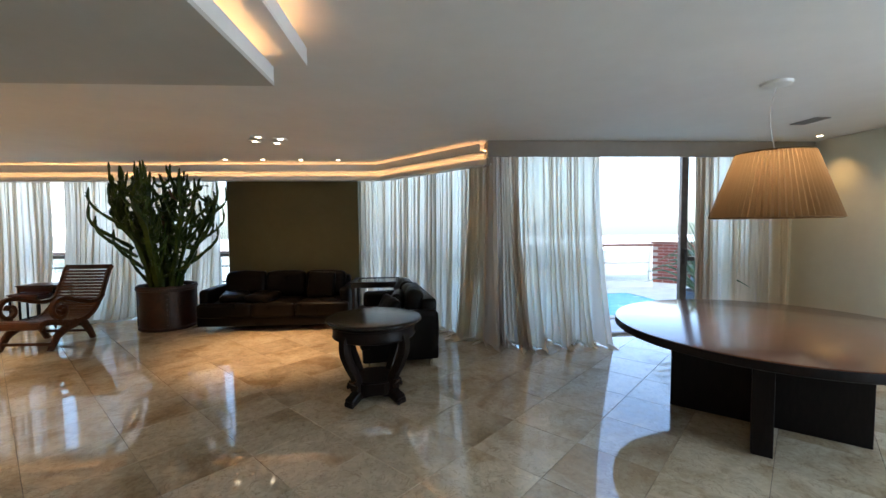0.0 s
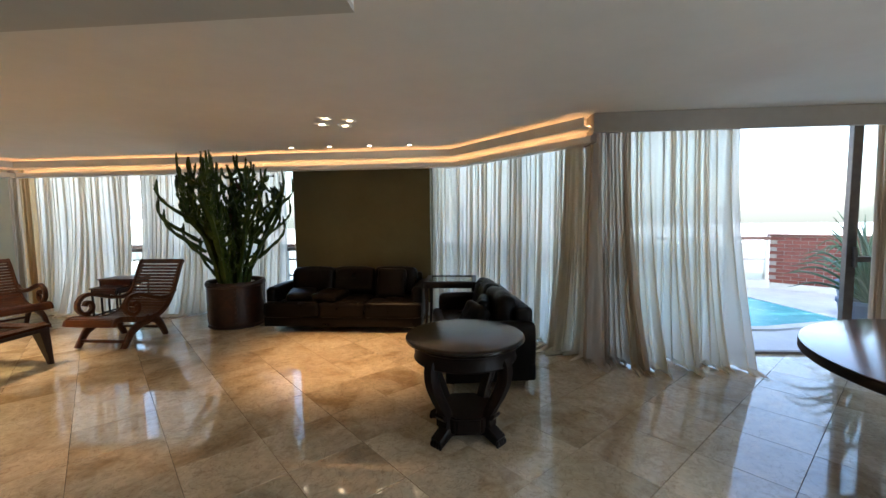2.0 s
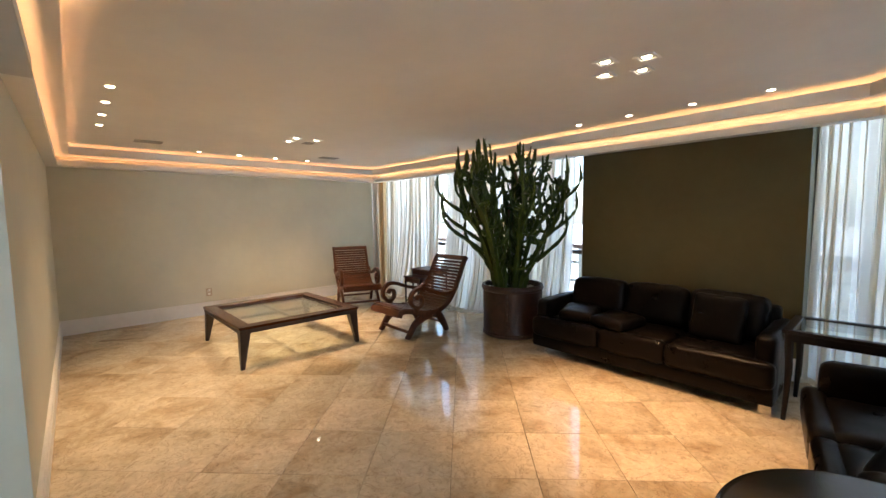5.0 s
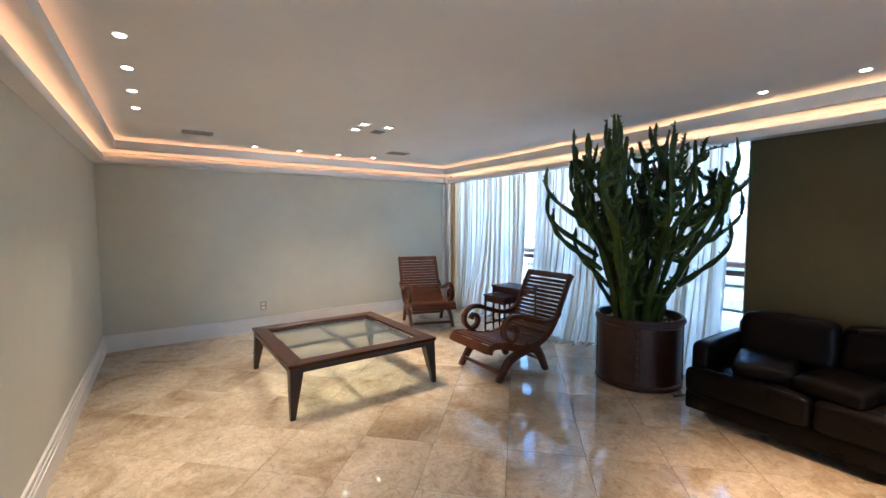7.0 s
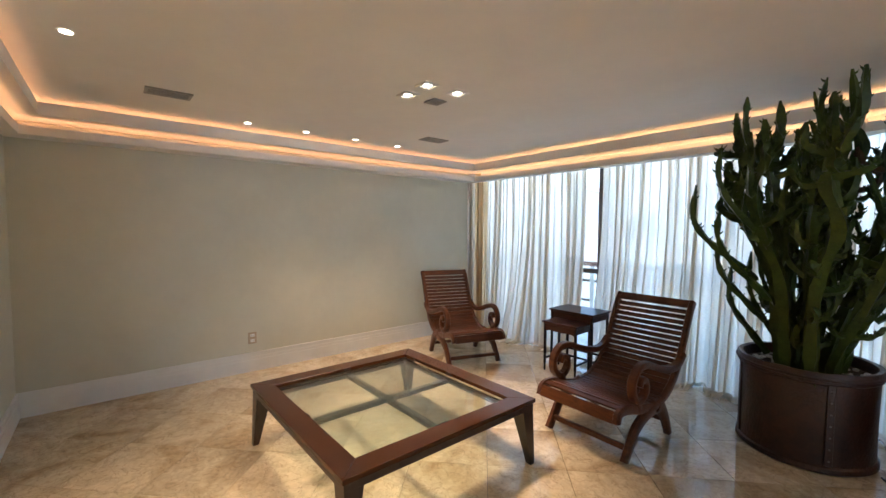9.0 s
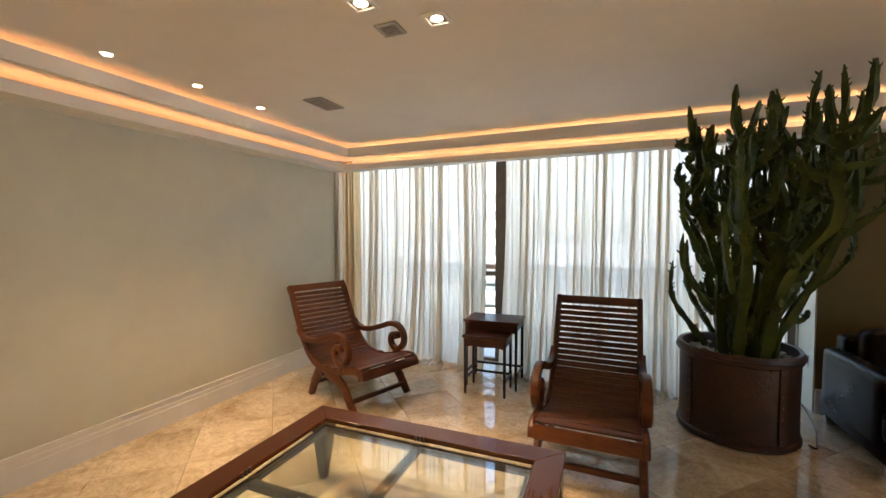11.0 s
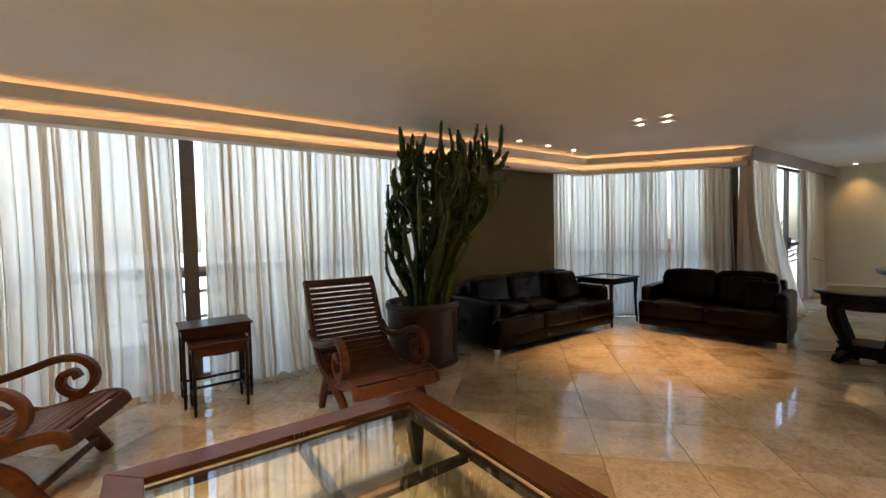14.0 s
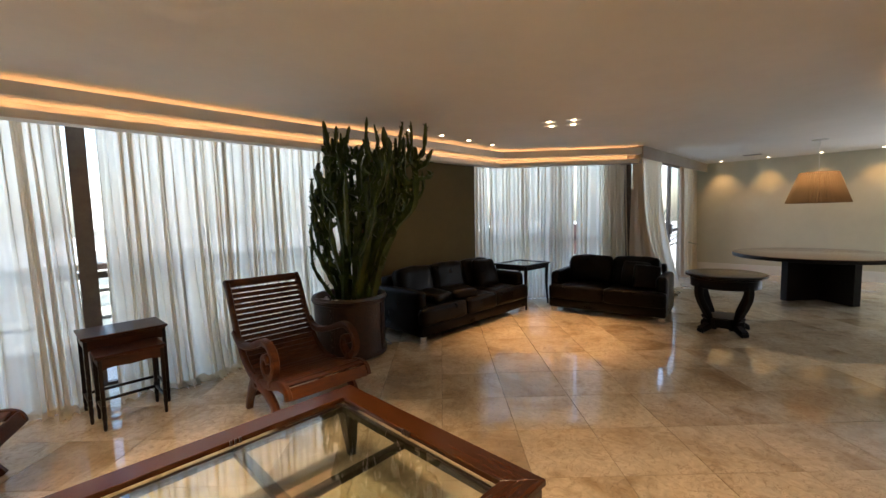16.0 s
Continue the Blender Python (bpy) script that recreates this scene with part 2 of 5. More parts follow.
NEST_WOOD = surface("dark_rosewood", (0.040, 0.013, 0.008), (0.075, 0.024, 0.014), 0.32, shine=0.3, grain=7, stretch=(1, 6, 6), wobble=0.5)
EBONY = surface("ebony_wood", (0.011, 0.007, 0.006), (0.016, 0.009, 0.0075), 0.30, shine=0.3, grain=7, stretch=(1, 4, 4), wobble=0.5, coat=0.04, rough_vary=0.03)
DARK_TOP = surface("dark_table_wood", (0.012, 0.0075, 0.006), (0.016, 0.0090, 0.0065), 0.20, grain=3, shine=0.4, coat=0.05, rough_vary=0.03)
DARK_LEG = surface("dark_table_leg", (0.007, 0.004, 0.003), (0.013, 0.007, 0.005), 0.42, grain=6, rough_vary=0.05, shine=0.15)
DINING_WOOD = surface("dining_wood", (0.120, 0.060, 0.040), (0.165, 0.085, 0.058), 0.14, grain=5, stretch=(1, 7, 7), wobble=0.6, coat=0.6)
DINING_BASE = surface("dining_base_wood", (0.007, 0.0045, 0.004), (0.014, 0.009, 0.008), 0.5, shine=0.2, grain=9, stretch=(6, 6, 1))
POT_RIND = surface("pot_leather", (0.018, 0.007, 0.004), (0.050, 0.017, 0.008), 0.40, grain=9, wobble=1.0, bump=0.4, bump_grain=50)
SOIL = surface("soil", (0.02, 0.014, 0.01), (0.06, 0.045, 0.03), 0.95, grain=30, bump=1.0, bump_grain=60)
PEBBLE = surface("pebble", (0.35, 0.33, 0.30), (0.62, 0.60, 0.56), 0.6, grain=20)
CACTUS_SKIN = surface("cactus_skin", (0.017, 0.034, 0.004), (0.058, 0.088, 0.009), 0.45, shine=0.3, grain=9, bump=0.4, bump_grain=55)
CACTUS_DRY = surface("cactus_dry", (0.05, 0.03, 0.015), (0.12, 0.07, 0.03), 0.7, grain=12, bump=0.4)
ALOE = surface("aloe_leaf", (0.05, 0.12, 0.06), (0.12, 0.22, 0.11), 0.45, grain=9)
CHROME = surface("brushed_steel", (0.60, 0.59, 0.57), (0.72, 0.71, 0.69), 0.22, metal=1.0, grain=12)
BRONZE = surface("bronze_aluminium", (0.13, 0.11, 0.10), (0.18, 0.155, 0.14), 0.35, metal=0.6, grain=12)
DARK_GRILLE = surface("grille_metal", (0.26, 0.25, 0.23), (0.34, 0.33, 0.31), 0.5, grain=15)
BEIGE_PLASTIC = surface("beige_plastic", (0.40, 0.32, 0.22), (0.46, 0.38, 0.27), 0.4, grain=15)
RAIL_WOOD = surface("rail_wood", (0.16, 0.07, 0.045), (0.26, 0.12, 0.08), 0.5, grain=6, stretch=(1, 6, 6))
BRICK = surface("brick", (0.20, 0.06, 0.045), (0.28, 0.09, 0.065), 0.8, grain=9, bump=0.5, bump_grain=50, random_shift=0.15)
MORTAR = surface("mortar", (0.40, 0.36, 0.33), (0.5, 0.46, 0.42), 0.9)
DECK = surface("pale_deck_stone", (0.60, 0.60, 0.59), (0.72, 0.71, 0.69), 0.6, grain=3, bump=0.2)
POOL_TILE = surface("pool_water", (0.10, 0.42, 0.45), (0.16, 0.54, 0.56), 0.25, shine=0.1, grain=5, bump=0.35, bump_grain=7)
BLUE_POT = surface("blue_planter", (0.12, 0.16, 0.24), (0.20, 0.25, 0.34), 0.5, grain=5)
FACADE = surface("facade_render", (0.48, 0.46, 0.42), (0.60, 0.58, 0.54), 0.8, grain=0.4)
FAR_GLASS = surface("far_window_glass", (0.42, 0.45, 0.45), (0.50, 0.52, 0.51), 0.5, grain=0.6)
# pale blue-grey colour paints the distance haze over the ground
HAZED_GROUND = surface("hazed_ground", (0.50, 0.53, 0.56), (0.62, 0.64, 0.66), 0.9, grain=0.03)
LED = glow("led_strip", (1.0, 0.50, 0.21), STRIP_POWER)
LED_AMBER = glow("led_strip_amber", (1.0, 0.42, 0.17), STRIP_POWER)
LED_DROP = glow("led_strip_drop", (1.0, 0.50, 0.20), STRIP_POWER * 2.0)
LENS = glow("lamp_lens", (1.0, 0.80, 0.52), 3.0)
PANE = glass("window_pane")
TABLE_GLASS = glass("table_glass", (0.91, 0.96, 0.93))
SHEER = cloth("sheer_cloth", (0.945, 0.895, 0.82), 0.075, 0.62, (0.86, 0.77, 0.60))
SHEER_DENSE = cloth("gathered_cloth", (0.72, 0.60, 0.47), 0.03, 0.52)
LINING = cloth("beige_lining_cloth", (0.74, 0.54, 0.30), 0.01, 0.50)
SHADE_CLOTH = cloth("shade_cloth", (0.22, 0.155, 0.09), 0.0, 0.40)
for glazing in (PANE, TABLE_GLASS):
    glazing.use_backface_culling = False


# ---- mesh helpers ----
def part(name, bm, material, parent=None, label="", smooth=False):
    """One mesh object out of a bmesh."""
    mesh = bpy.data.meshes.new(name)
    bmesh.ops.recalc_face_normals(bm, faces=bm.faces)
    if smooth:
        for f in bm.faces:
            f.smooth = True
    bm.to_mesh(mesh)
    bm.free()
    mesh.materials.append(material)
    if smooth:
        mesh.set_sharp_from_angle(angle=radians(40))
    ob = new(name, mesh)
    if parent:
        ob.parent = parent
    if label:
        ob["label"] = label
    return ob


def thing(name, label, category, group="", at=None, kind=""):
    ob = new(name)
    ob.empty_display_size = 0.1
    if at is not None:
        ob.matrix_world = at
    return tagged(ob, label, category, group, kind)


def structure(ob, name_label=""):
    return tagged(ob, name_label, "", "", "structure")


def add_box(bm, x0, y0, z0, x1, y1, z1, bevel=0.0, m=None, segments=1):
    made = bmesh.ops.create_cube(bm, size=1.0)["verts"]
    bmesh.ops.transform(bm, matrix=Matrix.Translation(((x0 + x1) / 2, (y0 + y1) / 2, (z0 + z1) / 2))
                        @ Matrix.Diagonal((abs(x1 - x0), abs(y1 - y0), abs(z1 - z0), 1)), verts=made)
    if bevel:
        edges = list({e for v in made for e in v.link_edges})
        out = bmesh.ops.bevel(bm, geom=edges, offset=bevel, segments=segments, affect="EDGES", profile=0.5)
        made = list({v for f in out["faces"] for v in f.verts} | {v for v in made if v.is_valid})
    if m is not None:
        bmesh.ops.transform(bm, matrix=m, verts=made)
    return made


def box(x0, y0, z0, x1, y1, z1, bevel=0.0, m=None, segments=1):
    bm = bmesh.new()
    add_box(bm, x0, y0, z0, x1, y1, z1, bevel, m, segments)
    return bm


def add_prism(bm, outline, low, high, m=None):
    """A plan outline raised from low to high."""
    a = [bm.verts.new((x, y, low)) for x, y in outline]
    b = [bm.verts.new((x, y, high)) for x, y in outline]
    n = len(outline)
    bm.faces.new(a[::-1])
    bm.faces.new(b)
    for i in range(n):
        bm.faces.new((a[i], a[(i + 1) % n], b[(i + 1) % n], b[i]))
    if m is not None:
        bmesh.ops.transform(bm, matrix=m, verts=a + b)
    return a + b


def add_lathe(bm, profile, sides=32, m=None, squash=None):
    """Turned shape: (radius, height) pairs from the bottom up."""
    rings = []
    for r, z in profile:
        rings.append([bm.verts.new((r * math.cos(2 * math.pi * i / sides), r * math.sin(2 * math.pi * i / sides), z))
                      for i in range(sides)])
    for a, b in zip(rings, rings[1:]):
        for i in range(sides):
            bm.faces.new((a[i], a[(i + 1) % sides], b[(i + 1) % sides], b[i]))
    bm.faces.new(rings[0][::-1])
    bm.faces.new(rings[-1])
    made = [v for ring in rings for v in ring]
    if m is not None:
        bmesh.ops.transform(bm, matrix=m, verts=made)
    return made


def smooth_path(points, steps=6):
    """Catmull-Rom through the points."""
    pts = [Vector(p) for p in points]
    pts = [pts[0] * 2 - pts[1]] + pts + [pts[-1] * 2 - pts[-2]]
    out = []
    for i in range(1, len(pts) - 2):
        p0, p1, p2, p3 = pts[i - 1:i + 3]
        for k in range(steps):
            t = k / steps
            out.append(0.5 * (2 * p1 + (p2 - p0) * t + (2 * p0 - 5 * p1 + 4 * p2 - p3) * t * t + (3 * p1 - p0 - 3 * p2 + p3) * t ** 3))
    out.append(pts[-2])
    return out


def add_plank(bm, path, width, heights, x):
    """A board that follows a curve in the y-z plane: width across x, heights along the curve's normal."""
    n = len(path)
    rings = []
    for i, p in enumerate(path):
        ahead = (path[min(i + 1, n - 1)] - path[max(i - 1, 0)]).normalized()
        side = Vector((0, -ahead.z, ahead.y))
        h = heights if not isinstance(heights, (list, tuple)) else heights[0] + (heights[1] - heights[0]) * i / (n - 1)
        c = h * 0.22
        w = width / 2
        ring = [(-w, -h / 2 + c), (-w + c * 0.6, -h / 2), (w - c * 0.6, -h / 2), (w, -h / 2 + c),
                (w, h / 2 - c), (w - c * 0.6, h / 2), (-w + c * 0.6, h / 2), (-w, h / 2 - c)]
        rings.append([bm.verts.new((x + a, p.y + side.y * b, p.z + side.z * b)) for a, b in ring])
    for a, b in zip(rings, rings[1:]):
        for i in range(8):
            bm.faces.new((a[i], a[(i + 1) % 8], b[(i + 1) % 8], b[i]))
    bm.faces.new(rings[0][::-1])
    bm.faces.new(rings[-1])


def add_tube(bm, path, radii, sides=8, ridges=0, depth=0.0, twist=0.0):
    """A tapered stem along a path; ridges gives it ribs."""
    n = len(path)
    rings = []
    up = Vector((0.31, 0.17, 0.93)).normalized()
    for i, p in enumerate(path):
        ahead = (path[min(i + 1, n - 1)] - path[max(i - 1, 0)])
        ahead = ahead.normalized() if ahead.length > 1e-6 else Vector((0, 0, 1))
        a = ahead.cross(up)
        a = a.normalized() if a.length > 0.05 else ahead.cross(Vector((1, 0, 0))).normalized()
        b = ahead.cross(a)
        r = radii[i] if isinstance(radii, (list, tuple)) else radii
        ring = []
        for k in range(sides):
            t = 2 * math.pi * k / sides + twist
            rr = r * (1 - depth * (0.5 - 0.5 * math.cos(ridges * (t - twist)))) if ridges else r
            ring.append(bm.verts.new(p + a * math.cos(t) * rr + b * math.sin(t) * rr))
        rings.append(ring)
    for a, b in zip(rings, rings[1:]):
        for i in range(sides):
            bm.faces.new((a[i], a[(i + 1) % sides], b[(i + 1) % sides], b[i]))
    bm.faces.new(rings[0][::-1])
    bm.faces.new(rings[-1])


def add_cushion(bm, x0, y0, z0, x1, y1, z1, m=None, puff=0.5, wrinkle=0.006, seed=0, nx=22, ny=16, nz=6):
    """A soft pad: a rounded block whose faces swell and wrinkle."""
    cx, cy, cz = (x0 + x1) / 2, (y0 + y1) / 2, (z0 + z1) / 2
    hx, hy, hz = (x1 - x0) / 2, (y1 - y0) / 2, (z1 - z0) / 2
    made = bmesh.ops.create_cube(bm, size=2.0)["verts"]
    edges = list({e for v in made for e in v.link_edges})
    out = bmesh.ops.subdivide_edges(bm, edges=edges, cuts=13, use_grid_fill=True)
    made = list({v for f in bm.faces for v in f.verts if abs(v.co.x) <= 1.001 and abs(v.co.y) <= 1.001 and abs(v.co.z) <= 1.001 and not v.tag})
    r = min(hx, hy, hz) * 0.75
    for v in made:
        p = v.co.copy()
        q = Vector((p.x * hx, p.y * hy, p.z * hz))
        inner = Vector((max(-hx + r, min(hx - r, q.x)), max(-hy + r, min(hy - r, q.y)), max(-hz + r, min(hz - r, q.z))))
        d = q - inner
        if d.length > 1e-6:
            q = inner + d.normalized() * r
        swell_x, swell_y, swell_z = (1 - (q.y / hy) ** 2) * (1 - (q.z / hz) ** 2), (1 - (q.x / hx) ** 2) * (1 - (q.z / hz) ** 2), (1 - (q.x / hx) ** 2) * (1 - (q.y / hy) ** 2)
        q.z += (1 if p.z > 0 else -1) * abs(p.z) * hz * puff * max(swell_z, 0) * 0.45
        q.x += p.x * hx * 0.02 * max(swell_x, 0)
        q.y += p.y * hy * 0.03 * max(swell_y, 0)
        w = noise.noise(Vector((q.x * 7 + seed * 5.1, q.y * 7, q.z * 7))) + 0.6 * noise.noise(Vector((q.x * 17, q.y * 17 + seed * 3.3, q.z * 17)))
        q += q.normalized() * w * wrinkle
        v.co = q + Vector((cx, cy, cz))
        v.tag = True
    if m is not None:
        bmesh.ops.transform(bm, matrix=m, verts=made)
    return made


def offset_line(points, d):
    """The open line moved d to its left, with mitred corners."""
    pts = [Vector(p) for p in points]
    normals = []
    for a, b in zip(pts, pts[1:]):
        t = (b - a).normalized()
        normals.append(Vector((-t.y, t.x)))
    out = [pts[0] + normals[0] * d]
    for i in range(1, len(pts) - 1):
        n0, n1 = normals[i - 1], normals[i]
        out.append(pts[i] + (n0 + n1) * (d / (1 + n0.dot(n1))))
    out.append(pts[-1] + normals[-1] * d)
    return out


def add_band(bm, line, d0, d1, low, high):
    """A strip that follows a line between two offsets, from low to high."""
    a, b = offset_line(line, d0), offset_line(line, d1)
    rings = [[bm.verts.new((p.x, p.y, low)), bm.verts.new((q.x, q.y, low)), bm.verts.new((q.x, q.y, high)), bm.verts.new((p.x, p.y, high))]
             for p, q in zip(a, b)]
    for r, s in zip(rings, rings[1:]):
        for i in range(4):
            bm.faces.new((r[i], r[(i + 1) % 4], s[(i + 1) % 4], s[i]))
    bm.faces.new(rings[0][::-1])
    bm.faces.new(rings[-1])

# ---- large structure ----
structure(part("floor", box(-8.3, -3.1, -0.25, 5.7, 5.66, -0.02), GROUT), "dark grout bed under the marble floor")
bm = bmesh.new()
add_prism(bm, [(-8.4, 5.66), (1.22, 5.66), (-0.40, 7.80), (-8.4, 7.80)], -0.25, -0.02)
structure(part("floor", bm, GROUT), "dark grout bed under the marble floor by the windows")
bm = bmesh.new()
add_prism(bm, [(-8.3, -3.1), (5.7, -3.1), (5.7, 5.78), (1.30, 5.78), (-0.36, 7.92), (-8.4, 7.92), (-8.4, 5), (-8.3, 5)], CEILING, CEILING + 0.3)
structure(part("ceiling", bm, CEILING_PAINT), "matt off-white plaster ceiling")
NICHE = -8.26
structure(part("wall_west", box(WEST - 0.45, -3.1, 0, WEST, 7.27, CEILING), WALL_PAINT), "smooth grey-green painted wall")
structure(part("wall_niche", box(NICHE - 0.15, 7.274, 0, NICHE, 7.92, CEILING), WHITE_PAINT), "white side wall of the curtain niche")
PIER_X, PIER_Y = -3.05, 2.17
structure(part("wall_south", box(WEST, -3.1, 0, PIER_X, PIER_Y, CEILING), WALL_PAINT), "smooth grey-green painted wall ending in a corner")
structure(part("wall_back", box(PIER_X, -3.1, 0, 5.7, BACK, CEILING), WALL_PAINT), "smooth grey-green painted wall")
bm = bmesh.new()
add_box(bm, EAST, 1.78, 0, 5.7, BALCONY_Y + 0.16, CEILING)
add_box(bm, EAST, BACK, 0, 5.7, -0.70, CEILING)
add_box(bm, EAST, -0.70, 2.50, 5.7, 1.78, CEILING)
structure(part("wall_east", bm, WALL_PAINT), "smooth grey-green painted dining room wall with a tall window")
structure(part("wall_olive", box(PANEL_X0, PANEL_Y, 0, PANEL_X1, 7.92, 2.612), OLIVE_PAINT), "dark olive painted wall behind the sofa")
structure(part("wall_balcony", box(4.98, BALCONY_Y - 0.04, 0, EAST, BALCONY_Y + 0.16, CEILING), WALL_PAINT), "short grey-green wall beside the balcony door")
structure(part("wall_north_head", box(NICHE, 7.70, 2.50, PANEL_X0, 7.92, CEILING), WHITE_PAINT), "white window head")

# added out of view: thin upright wall that keeps the sun off the balcony
structure(part("wall_storeys_above", box(-14, 5.80, CEILING + 0.304, 11, 6.0, 24), WALL_PAINT), "unseen plain wall added above the ceiling to shade the balcony")

# stepped cove: the line is the edge of the lower shelf, walls to its left
LOW, STEP, UP = 2.335, 0.125, 2.475
COVE = [(-7.765, 2.285), (-7.765, 7.20), (-3.62, 7.20), (-3.55, 7.12), (-0.43, 7.12), (1.07, 5.34)]
bm = bmesh.new()
add_band(bm, [(PIER_X, 2.285)] + COVE, 0.0, 0.139, LOW, LOW + 0.02)
add_band(bm, [(-7.765, 7.20), (-3.62, 7.20), (-3.55, 7.12), (-0.43, 7.12), (1.07, 5.34)], 0.139, 0.150, LOW, CEILING)
add_box(bm, WEST + 0.001, PIER_Y + 0.001, LOW, -7.905, 7.27, LOW + 0.02)
structure(part("cove_lower_shelf", bm, CEILING_PAINT), "plaster shelf of the lower cove step")
bm = bmesh.new()
add_band(bm, [(PIER_X, 2.285)] + COVE, 0.0, 0.018, LOW + 0.02, LOW + 0.072)
structure(part("cove_lower_lip", bm, WHITE_PAINT), "white upstand of the lower cove step")
# the underside's shade is put into its darker colour
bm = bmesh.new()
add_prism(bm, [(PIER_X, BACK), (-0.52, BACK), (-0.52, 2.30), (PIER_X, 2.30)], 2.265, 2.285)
structure(part("ceiling_drop", bm, DROP_SHADE_PAINT), "lowered plaster ceiling over the passage")
bm = bmesh.new()
add_band(bm, [(-0.52, BACK), (-0.52, 2.30), (PIER_X, 2.30)], 0.0, 0.018, 2.285, 2.36)
structure(part("ceiling_drop_lip", bm, WHITE_PAINT), "white upstand of the lowered ceiling")
bm = bmesh.new()
COVE_WEST = [(PIER_X, 2.285)] + COVE
add_band(bm, COVE_WEST, -STEP, 0.139, UP, UP + 0.018)
add_box(bm, WEST + 0.001, PIER_Y + 0.001, UP, -7.905, 7.27, UP + 0.018)
add_band(bm, COVE_WEST, -STEP, -STEP + 0.018, UP + 0.018, UP + 0.100)
structure(part("cove_upper_step", bm, CEILING_PAINT), "plaster upper cove step")
DROP = [(-0.52, BACK), (-0.52, 2.30), (PIER_X, 2.30)]
DROP_UP = [(-0.395, BACK), (-0.395, 2.465), (-1.80, 2.41), (PIER_X, 2.41)]
bm = bmesh.new()
add_prism(bm, [(PIER_X, BACK), (-0.395, BACK), (-0.395, 2.465), (-1.80, 2.41), (PIER_X, 2.41)], 2.43, 2.448)
structure(part("ceiling_drop_step", bm, CEILING_PAINT), "plaster upper step of the lowered ceiling")
bm = bmesh.new()
add_band(bm, DROP_UP, 0.0, 0.018, 2.448, 2.525)
structure(part("ceiling_drop_lip", bm, WHITE_PAINT), "white upstand of the upper step")
for line, d, z, light, what in ((COVE_WEST[:3], 0.07, LOW + 0.022, LED_AMBER, "ceiling cove"), (COVE_WEST[:3], 0.06, UP + 0.035, LED_AMBER, "upper ceiling cove"),
                                (COVE_WEST[2:], 0.07, LOW + 0.022, LED, "ceiling cove"), (COVE_WEST[2:], 0.06, UP + 0.035, LED, "upper ceiling cove"),
                                (DROP, 0.075, 2.287, LED_DROP, "lowered ceiling edge"), (DROP_UP, 0.13, 2.468, LED_DROP, "upper lowered ceiling edge")):
    bm = bmesh.new()
    add_band(bm, line, d - 0.006, d + 0.006, z, z + 0.012)
    tagged(part("led_strip", bm, light), "glowing warm LED strip laid in the " + what, "light strip")

# pelmet over the balcony door
structure(part("pelmet", box(1.085, 5.27, 2.42, EAST, 5.31, CEILING, 0.004), PELMET_PAINT), "grey-beige curtain pelmet board")
bm = bmesh.new()
add_box(bm, 1.085, 5.31, 2.33, 1.125, 5.72, CEILING)
structure(part("pelmet_return", bm, PELMET_PAINT), "grey-beige end of the curtain pelmet")

# baseboards, moulded
def baseboard(x0, y0, x1, y1):
    a, b = Vector((x0, y0)), Vector((x1, y1))
    bm = bmesh.new()
    for depth, low, high in ((0.022, 0, 0.13), (0.017, 0.13, 0.165), (0.012, 0.165, 0.20), (0.017, 0.20, 0.212)):
        add_band(bm, [a, b], -depth, -0.001, low, high)
    return structure(part("baseboard", bm, WHITE_PAINT), "tall white moulded baseboard")


baseboard(PIER_X, PIER_Y, WEST + 0.022, PIER_Y)
baseboard(WEST, PIER_Y, WEST, 7.27)
baseboard(PIER_X, BACK, PIER_X, PIER_Y + 0.02)
baseboard(EAST, BALCONY_Y - 0.04, EAST, 1.78)
baseboard(EAST, -0.70, EAST, BACK)
baseboard(PANEL_X0, PANEL_Y, PANEL_X1, PANEL_Y)


# ---- windows ----
def window(name, a, b, posts, low=0.02, high=2.50, rail=1.06, leave=()):
    """Full-height glazing from a to b in plan, with posts at distances along it and a rail."""
    a, b = Vector(a), Vector(b)
    run = b - a
    turn = Matrix.Translation((a.x, a.y, 0)) @ Matrix.Rotation(math.atan2(run.y, run.x), 4, "Z")
    host = tagged(part(name, box(0, -0.03, -0.02, run.length, 0.03, 0.03, 0.003, turn), BRONZE), "bronze aluminium glazing that reaches from floor to ceiling", "", "", "structure")
    part("window_frame", box(0, -0.03, high, run.length, 0.03, high + 0.05, 0.003, turn), BRONZE, host)
    for x, w in posts:
        part("mullion", box(x - w / 2, -0.032, 0.03, x + w / 2, 0.032, high, 0.003, turn), BRONZE, host)
    for (x0, w0), (x1, w1) in zip(posts, posts[1:]):
        if (x0, x1) in leave:
            continue
        part("transom", box(x0 + w0 / 2, -0.022, rail - 0.03, x1 - w1 / 2, 0.022, rail + 0.03, 0.003, turn), BRONZE, host)
        pane = part("pane", box(x0 + w0 / 2, -0.003, rail + 0.03, x1 - w1 / 2, 0.003, high, 0, turn), PANE, host)
        pane.visible_shadow = False
        pane = part("pane", box(x0 + w0 / 2, -0.003, 0.03, x1 - w1 / 2, 0.003, rail - 0.03, 0, turn), PANE, host)
        pane.visible_shadow = False
    return host


